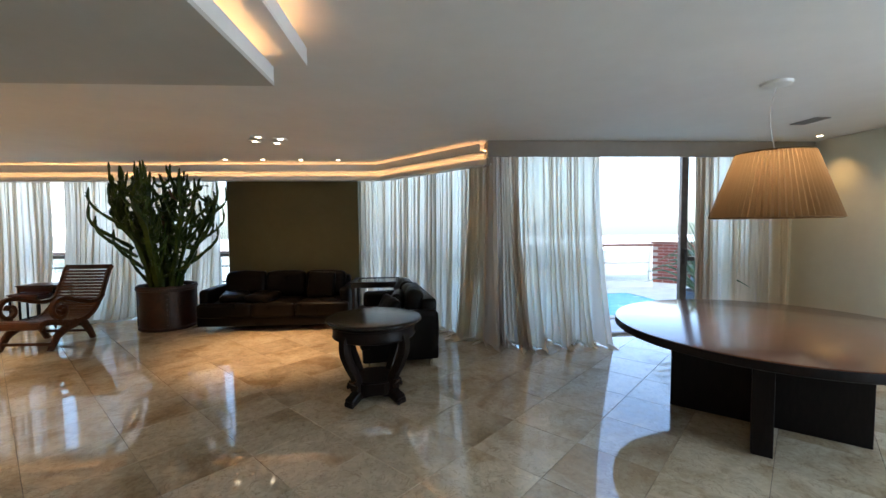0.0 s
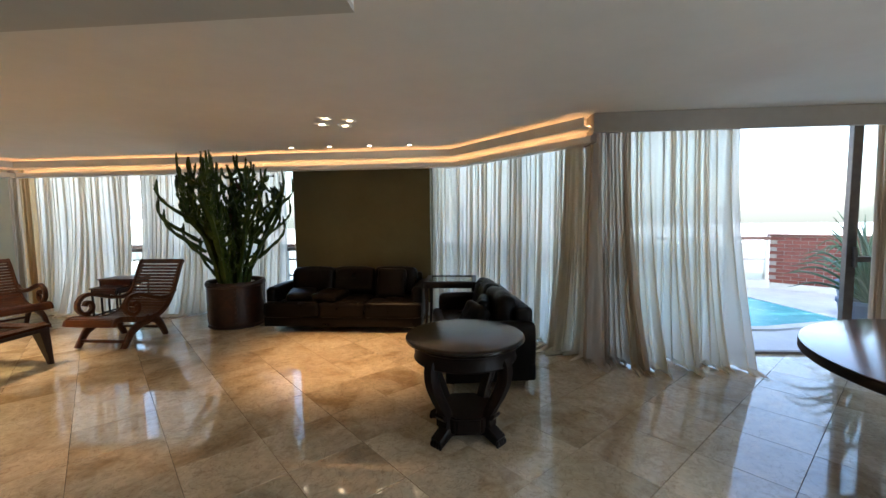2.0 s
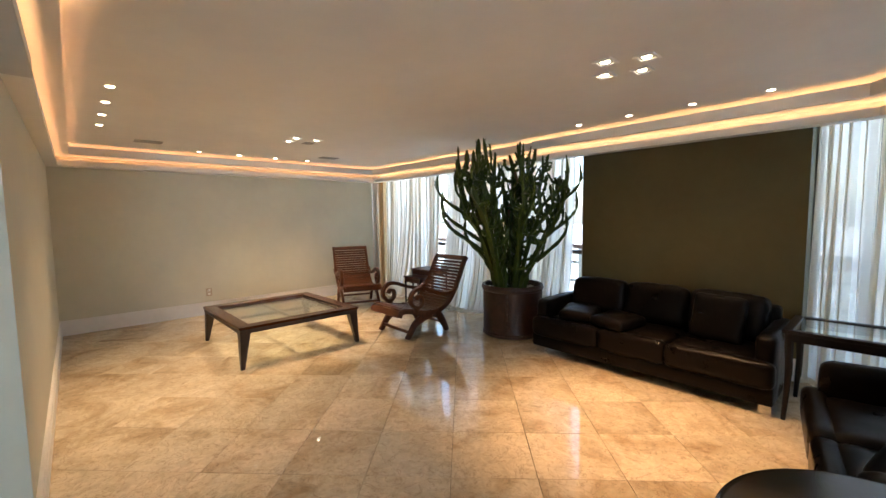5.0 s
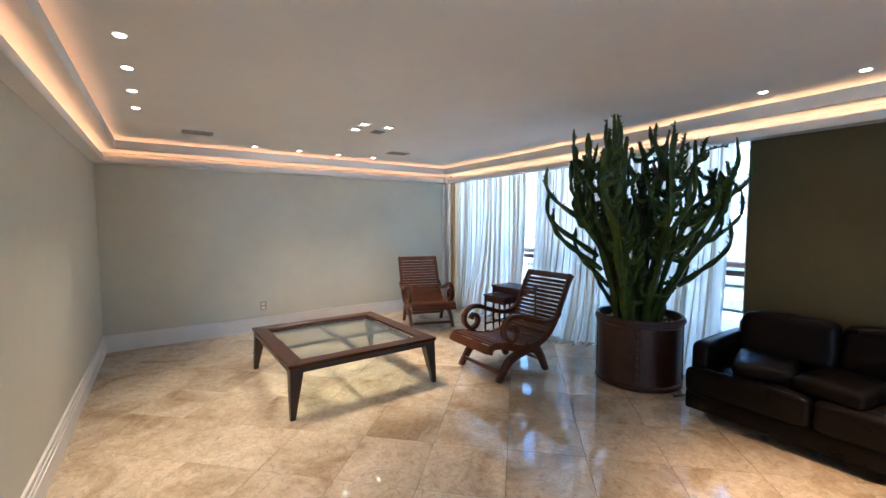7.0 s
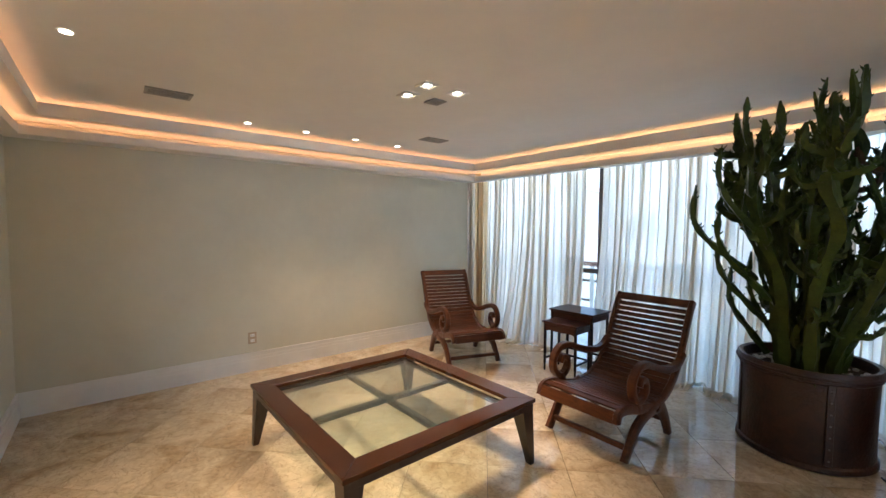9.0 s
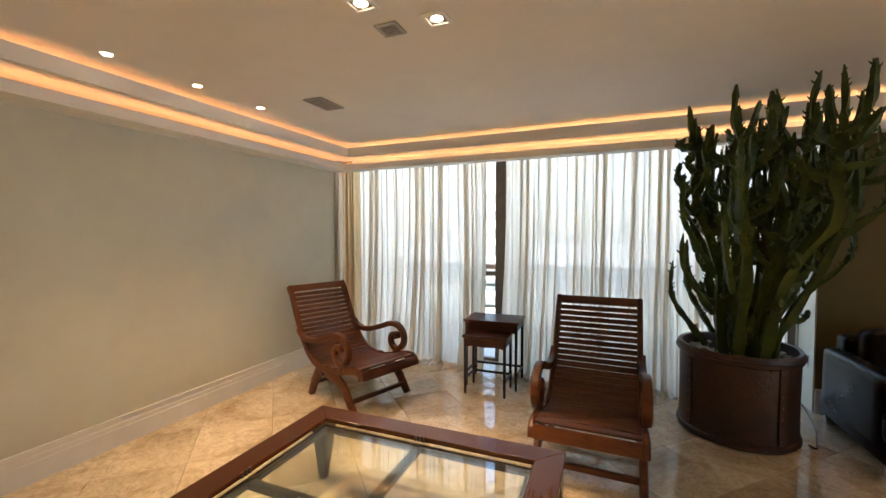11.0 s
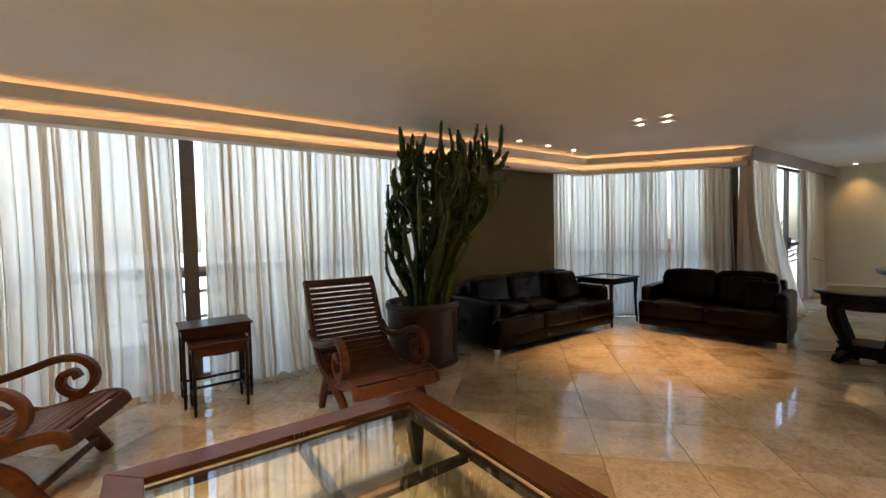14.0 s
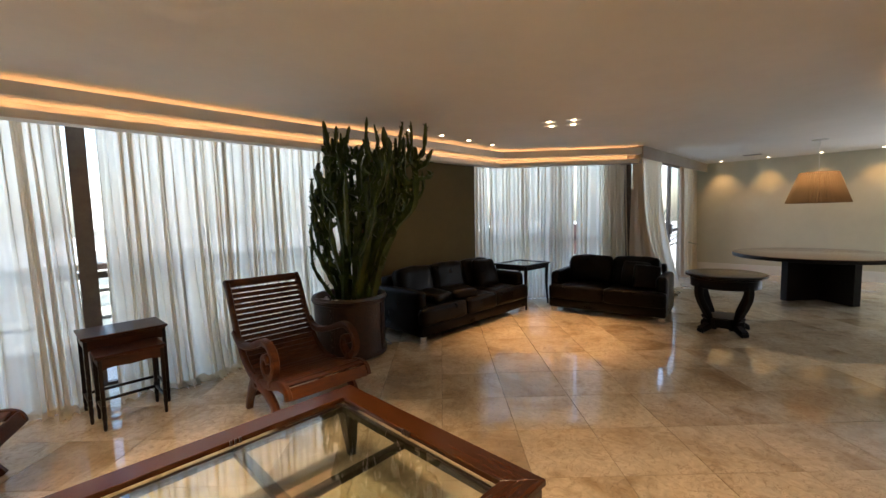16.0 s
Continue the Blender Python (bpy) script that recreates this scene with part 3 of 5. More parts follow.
window("window_1", (NICHE, 7.74), (PANEL_X0, 7.74), [(0.03, 0.06), (2.345, 0.13), (3.77, 0.05), (5.14, 0.06)])
window("window_2", (PANEL_X1, 7.74), (-0.44, 7.74), [(0.03, 0.06), (0.37, 0.05)])
window("window_3", (-0.43, 7.74), (1.20, 5.70), [(0.03, 0.05), (1.45, 0.10), (2.58, 0.06)])
window("door_1", (1.24, BALCONY_Y + 0.06), (4.97, BALCONY_Y + 0.06), [(0.03, 0.05), (1.42, 0.06), (2.69, 0.10), (3.70, 0.06)], leave=((1.42, 2.69),))
window("window_4", (5.56, 1.75), (5.56, -0.68), [(0.03, 0.05), (1.20, 0.06), (2.40, 0.05)])
structure(part("window_post", box(1.145, 5.50, 0, 1.205, 5.60, 2.418, 0.004), BRONZE), "dark bronze corner post between window and balcony door")
part("door_handle", box(3.93, 5.60, 0.98, 3.96, 5.648, 1.20, 0.006), BRONZE, bpy.data.objects["door_1"], "dark metal pull handle")


# ---- curtains ----
def curtain(a, b, low, high, label, material, folds, depth=0.035, seed=1, flare=0.0, lean=0.0, rows=26, pull=0.0, group="sheer curtains along the windows"):
    """Hanging cloth from a to b in plan, to whose left the window lies; its hem runs out on the floor."""
    rnd = random.Random(seed)
    a, b = Vector(a), Vector(b)
    run = b - a
    t = run.normalized()
    n = Vector((t.y, -t.x))
    cols = int(folds * 12)
    waves = [(rnd.uniform(0.75, 1.3), rnd.uniform(0, 6.28), rnd.uniform(0.6, 1.0)) for _ in range(3)]
    phase, steps = 0.0, []
    for i in range(cols + 1):
        steps.append(phase)
        phase += 2 * math.pi * folds / cols * (1 + 0.45 * math.sin(i * 0.11 + seed) + 0.3 * math.sin(i * 0.047 + 2 * seed))
    bm = bmesh.new()
    grid = []
    for j in range(rows + 1):
        v = j / rows
        z = high + (low - high) * v
        spread = 0.55 + 0.75 * v
        line = []
        for i in range(cols + 1):
            u = i / cols
            ph = steps[i]
            w = math.sin(ph) - 0.22 * math.sin(3 * ph) + 0.45 * math.sin(0.5 * ph + waves[0][1] + v * 0.8) + 0.3 * math.sin(2 * ph + v * 1.5)
            w += 0.7 * noise.noise(Vector((u * 9, v * 1.6, seed))) + 0.25 * noise.noise(Vector((u * 26, v * 2.2, seed * 2)))
            out = depth * spread * w + flare * v ** 2.6 * (0.7 + 1.3 * noise.noise(Vector((u * 8, seed * 3.7, v * 0.6))))
            along = u + pull * v ** 1.5 * (u - 0.5) + 0.006 * math.sin(ph * 0.5 + 3 * v)
            fold = run.length / folds
            p = a + run * along + n * out + t * ((lean + 0.07 * noise.noise(Vector((u * 5, seed * 1.7, 8)))) * v + 0.36 * fold * (0.9 + 0.7 * noise.noise(Vector((u * 11, seed, 3)))) * math.cos(ph + 0.3))
            zz = z
            if j == rows:
                zz = low + 0.012 * (1 + math.sin(ph * 0.7 + seed))
            line.append(bm.verts.new((p.x, p.y, zz)))
        grid.append(line)
    # the hem, bunched on the floor
    for k, (out, z) in enumerate(((0.035, 0.022), (0.085, 0.030), (0.125, 0.006))):
        line = []
        for i in range(cols + 1):
            base = grid[rows][i].co
            push = out * (0.5 + 1.9 * abs(noise.noise(Vector((i * 0.05, k * 0.7, seed)))) + 0.5 * noise.noise(Vector((i * 0.21, k * 1.3, seed))))
            line.append(bm.verts.new((base.x + n.x * push, base.y + n.y * push, max(0.005, z + 0.030 * noise.noise(Vector((i * 0.2, k, seed * 2)))))))
        grid.append(line)
    for r, s in zip(grid, grid[1:]):
        for i in range(cols):
            bm.faces.new((r[i], s[i], s[i + 1], r[i + 1]))
    return tagged(part("curtain", bm, material, None, "", True), label, "curtain", group)


LONG = "long off-white sheer curtain in close folds, hem pooled on the marble"
HEAD = 2.56
curtain((-7.78, 7.50), (-6.03, 7.48), 0.02, HEAD, LONG, SHEER, 27, 0.028, 3, 0.24, 0.05)
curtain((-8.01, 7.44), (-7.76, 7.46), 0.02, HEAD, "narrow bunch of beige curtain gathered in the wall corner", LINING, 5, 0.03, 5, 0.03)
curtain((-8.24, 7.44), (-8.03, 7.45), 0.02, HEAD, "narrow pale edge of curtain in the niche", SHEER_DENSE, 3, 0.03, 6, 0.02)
curtain((-5.82, 7.50), (-3.26, 7.50), 0.02, HEAD, LONG, SHEER, 44, 0.026, 9, 0.22, -0.02)
curtain((-0.83, 7.46), (-0.42, 7.44), 0.02, HEAD, "narrow off-white sheer curtain beside the olive wall", SHEER, 5, 0.03, 12, 0.02)
curtain((-0.41, 7.40), (0.555, 6.25), 0.02, HEAD, LONG, SHEER, 23, 0.026, 14, 0.04)
curtain((0.57, 6.23), (1.06, 5.64), 0.02, HEAD, LONG, SHEER, 12, 0.028, 17, 0.12)
curtain((0.93, 5.84), (1.14, 5.58), 0.02, HEAD, "off-white curtain gathered at the window corner", SHEER, 6, 0.045, 19, 0.24, pull=0.35)
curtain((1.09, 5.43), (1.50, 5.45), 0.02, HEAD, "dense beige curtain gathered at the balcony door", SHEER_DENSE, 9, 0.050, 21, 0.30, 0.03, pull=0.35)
curtain((1.42, 5.46), (2.60, 5.46), 0.02, HEAD, "full-length off-white sheer curtain pulled aside at the balcony door", SHEER, 17, 0.036, 23, 0.30, 0.03)
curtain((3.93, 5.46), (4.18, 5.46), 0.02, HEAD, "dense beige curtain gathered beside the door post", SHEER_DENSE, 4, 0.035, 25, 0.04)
curtain((4.16, 5.46), (5.27, 5.46), 0.02, HEAD, "off-white sheer curtain hanging over the fixed pane", SHEER, 15, 0.032, 27, 0.04)


curtain((5.33, 1.93), (5.31, 1.05), 0.02, HEAD, "long off-white sheer curtain beside the dining room window", SHEER, 9, 0.035, 31, 0.10, group="")


# ---- ceiling fittings ----
def downlight(x, y, size=0.075, style="round"):
    host = thing("downlight", "small recessed ceiling spotlight with a lit warm lens" if style == "round" else "square recessed ceiling spotlight with a white frame and a lit lamp",
                 "ceiling light", {"round": "small ceiling spots in rows", "square": "square ceiling spots in a cluster"}[style], Matrix.Translation((x, y, CEILING)))
    bm = bmesh.new()
    if style == "round":
        add_lathe(bm, [(size / 2, -0.004), (size / 2, 0.0)], 20)
        part("trim_ring", bm, WHITE_PAINT, host, "", True)
        bm = bmesh.new()
        add_lathe(bm, [(size * 0.36, -0.007), (size * 0.38, -0.0045)], 18)
        part("lens", bm, LENS, host, "glowing lens")
    else:
        h = size / 2
        for x0, y0, x1, y1 in ((-h, -h, h, -h + 0.02), (-h, h - 0.02, h, h), (-h, -h + 0.02, -h + 0.02, h - 0.02), (h - 0.02, -h + 0.02, h, h - 0.02)):
            add_box(bm, x0, y0, -0.012, x1, y1, -0.0005, 0.002)
        part("frame", bm, WHITE_PAINT, host, "white metal frame")
        bm = bmesh.new()
        add_prism(bm, [(-h + 0.02, -h + 0.02), (h - 0.02, -h + 0.02), (h - 0.02, h - 0.02), (-h + 0.02, h - 0.02)], -0.003, -0.001)
        part("reflector", bm, DARK_GRILLE, host, "inner reflector")
        bm = bmesh.new()
        add_lathe(bm, [(0.014, -0.011), (0.028, -0.006), (0.032, -0.0035)], 20)
        part("lens", bm, LENS, host, "glowing round lamp")
    return host


for x, y in NORTH_ROW + WEST_ROW + SOUTH_ROW + EAST_ROW:
    downlight(x, y)
for x, y in SPOTS_FOUR + SPOTS_THREE:
    downlight(x, y, 0.13, "square")


def vent(x, y, w, d, turn=0.0, label="grey slatted ceiling air vent"):
    host = thing("ceiling_vent", label, "air vent", "air vents in the ceiling", Matrix.Translation((x, y, CEILING)) @ Matrix.Rotation(turn, 4, "Z"))
    bm = bmesh.new()
    b = 0.022
    for x0, y0, x1, y1 in ((-w / 2, -d / 2, w / 2, -d / 2 + b), (-w / 2, d / 2 - b, w / 2, d / 2), (-w / 2, -d / 2 + b, -w / 2 + b, d / 2 - b), (w / 2 - b, -d / 2 + b, w / 2, d / 2 - b)):
        add_box(bm, x0, y0, -0.010, x1, y1, -0.0005, 0.002)
    part("frame", bm, DARK_GRILLE, host)
    part("backing", box(-w / 2 + b, -d / 2 + b, -0.003, w / 2 - b, d / 2 - b, -0.001), BRONZE, host)
    n = max(3, int((d - 2 * b) / 0.018))
    for i in range(n):
        y0 = -d / 2 + b + (i + 0.5) * (d - 2 * b) / n
        part("slat", box(-w / 2 + b, y0 - 0.005, -0.009, w / 2 - b, y0 + 0.004, -0.0065), DARK_GRILLE, host)
    return host


vent(-5.755, 4.85, 0.13, 0.13, 0, "small square ceiling vent beside the spots")
vent(-6.88, 5.71, 0.30, 0.18, math.pi / 2)
vent(-6.90, 3.19, 0.30, 0.18, math.pi / 2)
vent(4.32, 4.24, 0.30, 0.16, math.pi / 2)


# ---- pendant lamp ----
def pendant(x, y):
    host = thing("pendant_lamp", "large pleated beige cloth pendant lamp, lit, over the round dining table", "pendant lamp", "", Matrix.Translation((x, y, 0)))
    bm = bmesh.new()
    add_lathe(bm, [(0.055, 2.585), (0.10, 2.60), (0.105, 2.6195)], 32)
    part("canopy", bm, WHITE_PAINT, host, "white round ceiling rose", True)
    bm = bmesh.new()
    add_tube(bm, smooth_path([(0, 0, 2.59), (-0.03, 0.01, 2.44), (-0.035, 0, 2.28), (0.0, 0, 2.12), (0, 0, 2.02)], 6), 0.005, 6)
    part("cord", bm, WHITE_PAINT, host, "white hanging cord", True)
    bm = bmesh.new()
    pleats, sides = 62, 496
    top, bottom, z1, z0 = 0.245, 0.405, 2.085, 1.590
    rings = []
    for j in range(7):
        v = j / 6
        ring = []
        for i in range(sides):
            t = 2 * math.pi * i / sides
            r = top + (bottom - top) * v + 0.0115 * math.cos(pleats * t) * (0.7 + 0.6 * v)
            ring.append(bm.verts.new((r * math.cos(t), r * math.sin(t), z1 + (z0 - z1) * v)))
        rings.append(ring)
    for r, s in zip(rings, rings[1:]):
        for i in range(sides):
            bm.faces.new((r[i], r[(i + 1) % sides], s[(i + 1) % sides], s[i]))
    part("shade", bm, SHADE_CLOTH, host, "pleated beige cloth shade", True)
    for r, z, name in ((top, z1, "top_ring"), (bottom, z0, "bottom_ring")):
        bm = bmesh.new()
        add_tube(bm, [Vector((r * math.cos(2 * math.pi * i / 48), r * math.sin(2 * math.pi * i / 48), z)) for i in range(49)], 0.006, 6)
        part(name, bm, SHADE_CLOTH, host, "", True)
    bm = bmesh.new()
    add_lathe(bm, [(top - 0.01, 2.083), (top - 0.01, 2.086)], 40)
    part("diffuser", bm, SHADE_CLOTH, host, "cloth top cover")
    bm = bmesh.new()
    add_lathe(bm, [(0.012, 1.80), (0.032, 1.82), (0.036, 1.85), (0.02, 1.90), (0.014, 1.93)], 16, Matrix.Translation((0, 0, 0.03)))
    lamp = part("bulb", bm, LENS, host, "lit bulb", True)
    lamp.visible_shadow = False


pendant(2.95, 3.155)


# ---- sofas ----
def sofa(name, width, seats, label, at, pillows, depth=0.96):
    """A leather sofa that faces -y, its front at y = 0."""
    host = thing(name, label, "sofa", "", at)
    w = width / 2
    arm = 0.15
    bm = box(-w, 0.03, 0.085, w, depth, 0.24, 0.02, None, 2)
    part("base", bm, LEATHER, host, "", True)
    inner = (width - 2 * arm) / seats
    for side in (-1, 1):
        bm = bmesh.new()
        add_cushion(bm, min(side * w, side * (w - arm)), 0.09, 0.11, max(side * w, side * (w - arm)), depth, 0.625, None, 0.05, 0.003, 3 + side)
        part("armrest", bm, LEATHER, host, "padded leather armrest", True)
    bm = box(-w + arm * 0.6, depth - 0.17, 0.22, w - arm * 0.6, depth, 0.74, 0.04, None, 3)
    part("backrest", bm, LEATHER, host, "", True)
    for i in range(seats):
        x0 = -w + arm + i * inner
        wide0 = 0.10 if i == 0 else 0.003
        wide1 = 0.10 if i == seats - 1 else 0.003
        bm = bmesh.new()
        add_cushion(bm, x0 + 0.003, 0.07, 0.235, x0 + inner - 0.003, depth - 0.28, 0.435, None, 0.30, 0.006, i + 11)
        cushion = part("seat_cushion", bm, LEATHER, host, "", True)
        bm = bmesh.new()
        add_tube(bm, smooth_path([(x0 + 0.03, 0.075, 0.41), (x0 + inner / 2, 0.068, 0.425), (x0 + inner - 0.03, 0.075, 0.41)], 5), 0.005, 6)
        part("piping", bm, LEATHER, cushion, "", True)
        # front drop of the seat, as long as the sofa
        bm = bmesh.new()
        add_cushion(bm, x0 - (arm if i == 0 else 0) + 0.003, 0.0, 0.215, x0 + inner + (arm if i == seats - 1 else 0) - 0.003, 0.13, 0.43, None, 0.15, 0.004, i + 41)
        part("seat_front", bm, LEATHER, host, "", True)
        bm = bmesh.new()
        lean = Matrix.Translation((0, depth - 0.30, 0.44)) @ Matrix.Rotation(radians(-14), 4, "X")
        add_cushion(bm, x0 + 0.005, -0.10, -0.02, x0 + inner - 0.005, 0.10, 0.40, lean, 0.15, 0.012, i + 21)
        part("back_cushion", bm, LEATHER, host, "", True)
    for x in (-w + 0.06, w - 0.06):
        for y in (0.10, depth - 0.08):
            part("leg", box(x - 0.045, y - 0.012, 0.0, x + 0.045, y + 0.012, 0.085, 0.002), CHROME, host, "flat polished steel leg")
    for n, (x, y, z, tx, ty, tz, size) in enumerate(pillows):
        m = at @ Matrix.Translation((x, y, z)) @ Euler([radians(q) for q in (tx, ty, tz)]).to_matrix().to_4x4()
        bm = bmesh.new()
        add_cushion(bm, -size / 2, -size / 2, -0.055, size / 2, size / 2, 0.055, None, 0.9, 0.010, n + 61)
        pillow = part("scatter_cushion", bm, LEATHER, None, "", True)
        pillow.matrix_world = m
        tagged(pillow, "small black leather scatter cushion lying on the sofa seat" if abs(tx) < 40 else "black leather scatter cushion leaning against the sofa back", "cushion", "scatter cushions on the sofas")


sofa("sofa", 2.22, 3, "black leather three-seat sofa on flat steel legs before the olive wall", pose(-1.975, 6.27, 0),
     [(-0.66, 0.30, 0.495, 6, 0, 12, 0.38), (-0.22, 0.26, 0.490, 4, 0, -14, 0.40), (0.62, 0.47, 0.63, 68, 0, -6, 0.42)])
sofa("sofa", 1.62, 2, "black leather two-seat sofa on flat steel legs beside the curtained window", pose(-0.56, 5.24, 0, 0, 0, -81),
     [(0.36, 0.40, 0.60, 66, 0, -12, 0.38), (0.53, 0.31, 0.58, 62, 6, 18, 0.36)], 0.86)


# ---- plantation chairs ----
def plantation_chair():
    """A slatted planter's chair that faces -y."""
    host = thing("plantation_chair", "", "armchair", "slatted teak lounge chairs")
    half = 0.315
    rail = smooth_path([(0, 0.615, 1.00), (0, 0.555, 0.92), (0, 0.47, 0.74), (0, 0.37, 0.55), (0, 0.25, 0.40), (0, 0.10, 0.315), (0, -0.08, 0.295),
                        (0, -0.26, 0.325), (0, -0.41, 0.365), (0, -0.51, 0.38), (0, -0.57, 0.362), (0, -0.59, 0.31)], 5)
    arm = smooth_path([(0, 0.405, 0.60), (0, 0.33, 0.545), (0, 0.22, 0.525), (0, 0.08, 0.545), (0, -0.08, 0.595), (0, -0.21, 0.640), (0, -0.325, 0.640), (0, -0.405, 0.575),
                       (0, -0.415, 0.485), (0, -0.355, 0.412), (0, -0.275, 0.407), (0, -0.225, 0.460), (0, -0.24, 0.530), (0, -0.30, 0.548), (0, -0.325, 0.505)], 5)
    for side in (-1, 1):
        x = side * half
        bm = bmesh.new()
        add_plank(bm, rail, 0.044, 0.070, x)
        part("side_rail", bm, TEAK, host, "curved teak side rail", True)
        bm = bmesh.new()
        add_plank(bm, arm, 0.058, [0.050, 0.046], x + side * 0.012)
        part("armrest", bm, TEAK, host, "teak armrest ending in a scroll", True)
        bm = bmesh.new()
        add_plank(bm, smooth_path([(0, -0.34, 0.412), (0, -0.315, 0.37), (0, -0.30, 0.33)], 4), 0.045, 0.085, x)
        part("arm_support", bm, TEAK, host, "", True)
        for y_foot, top, mid in ((-0.475, -0.06, (-0.33, 0.19)), (0.21, 0.0, (0.12, 0.175))):
            bm = bmesh.new()
            add_plank(bm, smooth_path([(0, top, 0.285), (0, (top + mid[0]) / 2, 0.255), (0, mid[0], mid[1]), (0, (mid[0] + y_foot) / 2, 0.10), (0, y_foot, 0.0)], 5), 0.048, [0.125, 0.072], x)
            for v in bm.verts:
                v.co.z = max(v.co.z, 0.0)
            part("leg", bm, TEAK, host, "arched teak leg", True)
    bm = bmesh.new()
    add_box(bm, -half, -0.440, 0.065, half, -0.410, 0.105, 0.005)
    part("stretcher", bm, TEAK, host, "", True)
    bm = bmesh.new()
    add_box(bm, -half, 0.155, 0.10, half, 0.18, 0.135, 0.005)
    part("stretcher", bm, TEAK, host, "", True)
    # slats follow the rail
    lengths = [0.0]
    for p, q in zip(rail, rail[1:]):
        lengths.append(lengths[-1] + (q - p).length)

    def along(s):
        for i in range(len(rail) - 1):
            if lengths[i + 1] >= s:
                f = (s - lengths[i]) / (lengths[i + 1] - lengths[i])
                return rail[i].lerp(rail[i + 1], f), (rail[i + 1] - rail[i]).normalized()
        return rail[-1], (rail[-1] - rail[-2]).normalized()

    total = lengths[-1]
    spots = []
    s = 0.055
    spots.append((0.035, 0.075))
    s = 0.105
    while s < 0.58:
        spots.append((s, 0.036))
        s += 0.0475
    rows = round((total - 0.098 - s) / 0.050)
    for k in range(rows + 1):
        spots.append((s + (total - 0.098 - s) * k / rows, 0.043))
    spots.append((total - 0.035, 0.085))
    for s, wide in spots:
        p, d = along(s)
        up = Vector((0, -d.z, d.y))
        if up.z < 0:
            up = -up
        m = Matrix(((1, 0, 0, 0), (0, d.y, up.y, p.y + up.y * 0.018), (0, d.z, up.z, p.z + up.z * 0.018), (0, 0, 0, 1)))
        part("slat", box(-half + 0.015, -wide / 2, -0.009, half - 0.015, wide / 2, 0.009, 0.004, m), TEAK, host)
    return host


chair = plantation_chair()
tagged(chair, "reddish-brown slatted teak lounge chair with scroll arms before the potted cactus")
chair.matrix_world = pose(-4.79, 6.00, 0, 0, 0, -1)
other = copy_thing(chair, pose(-7.05, 6.28, 0, 0, 0, 71))
tagged(other, "reddish-brown slatted teak lounge chair with scroll arms near the bare wall")


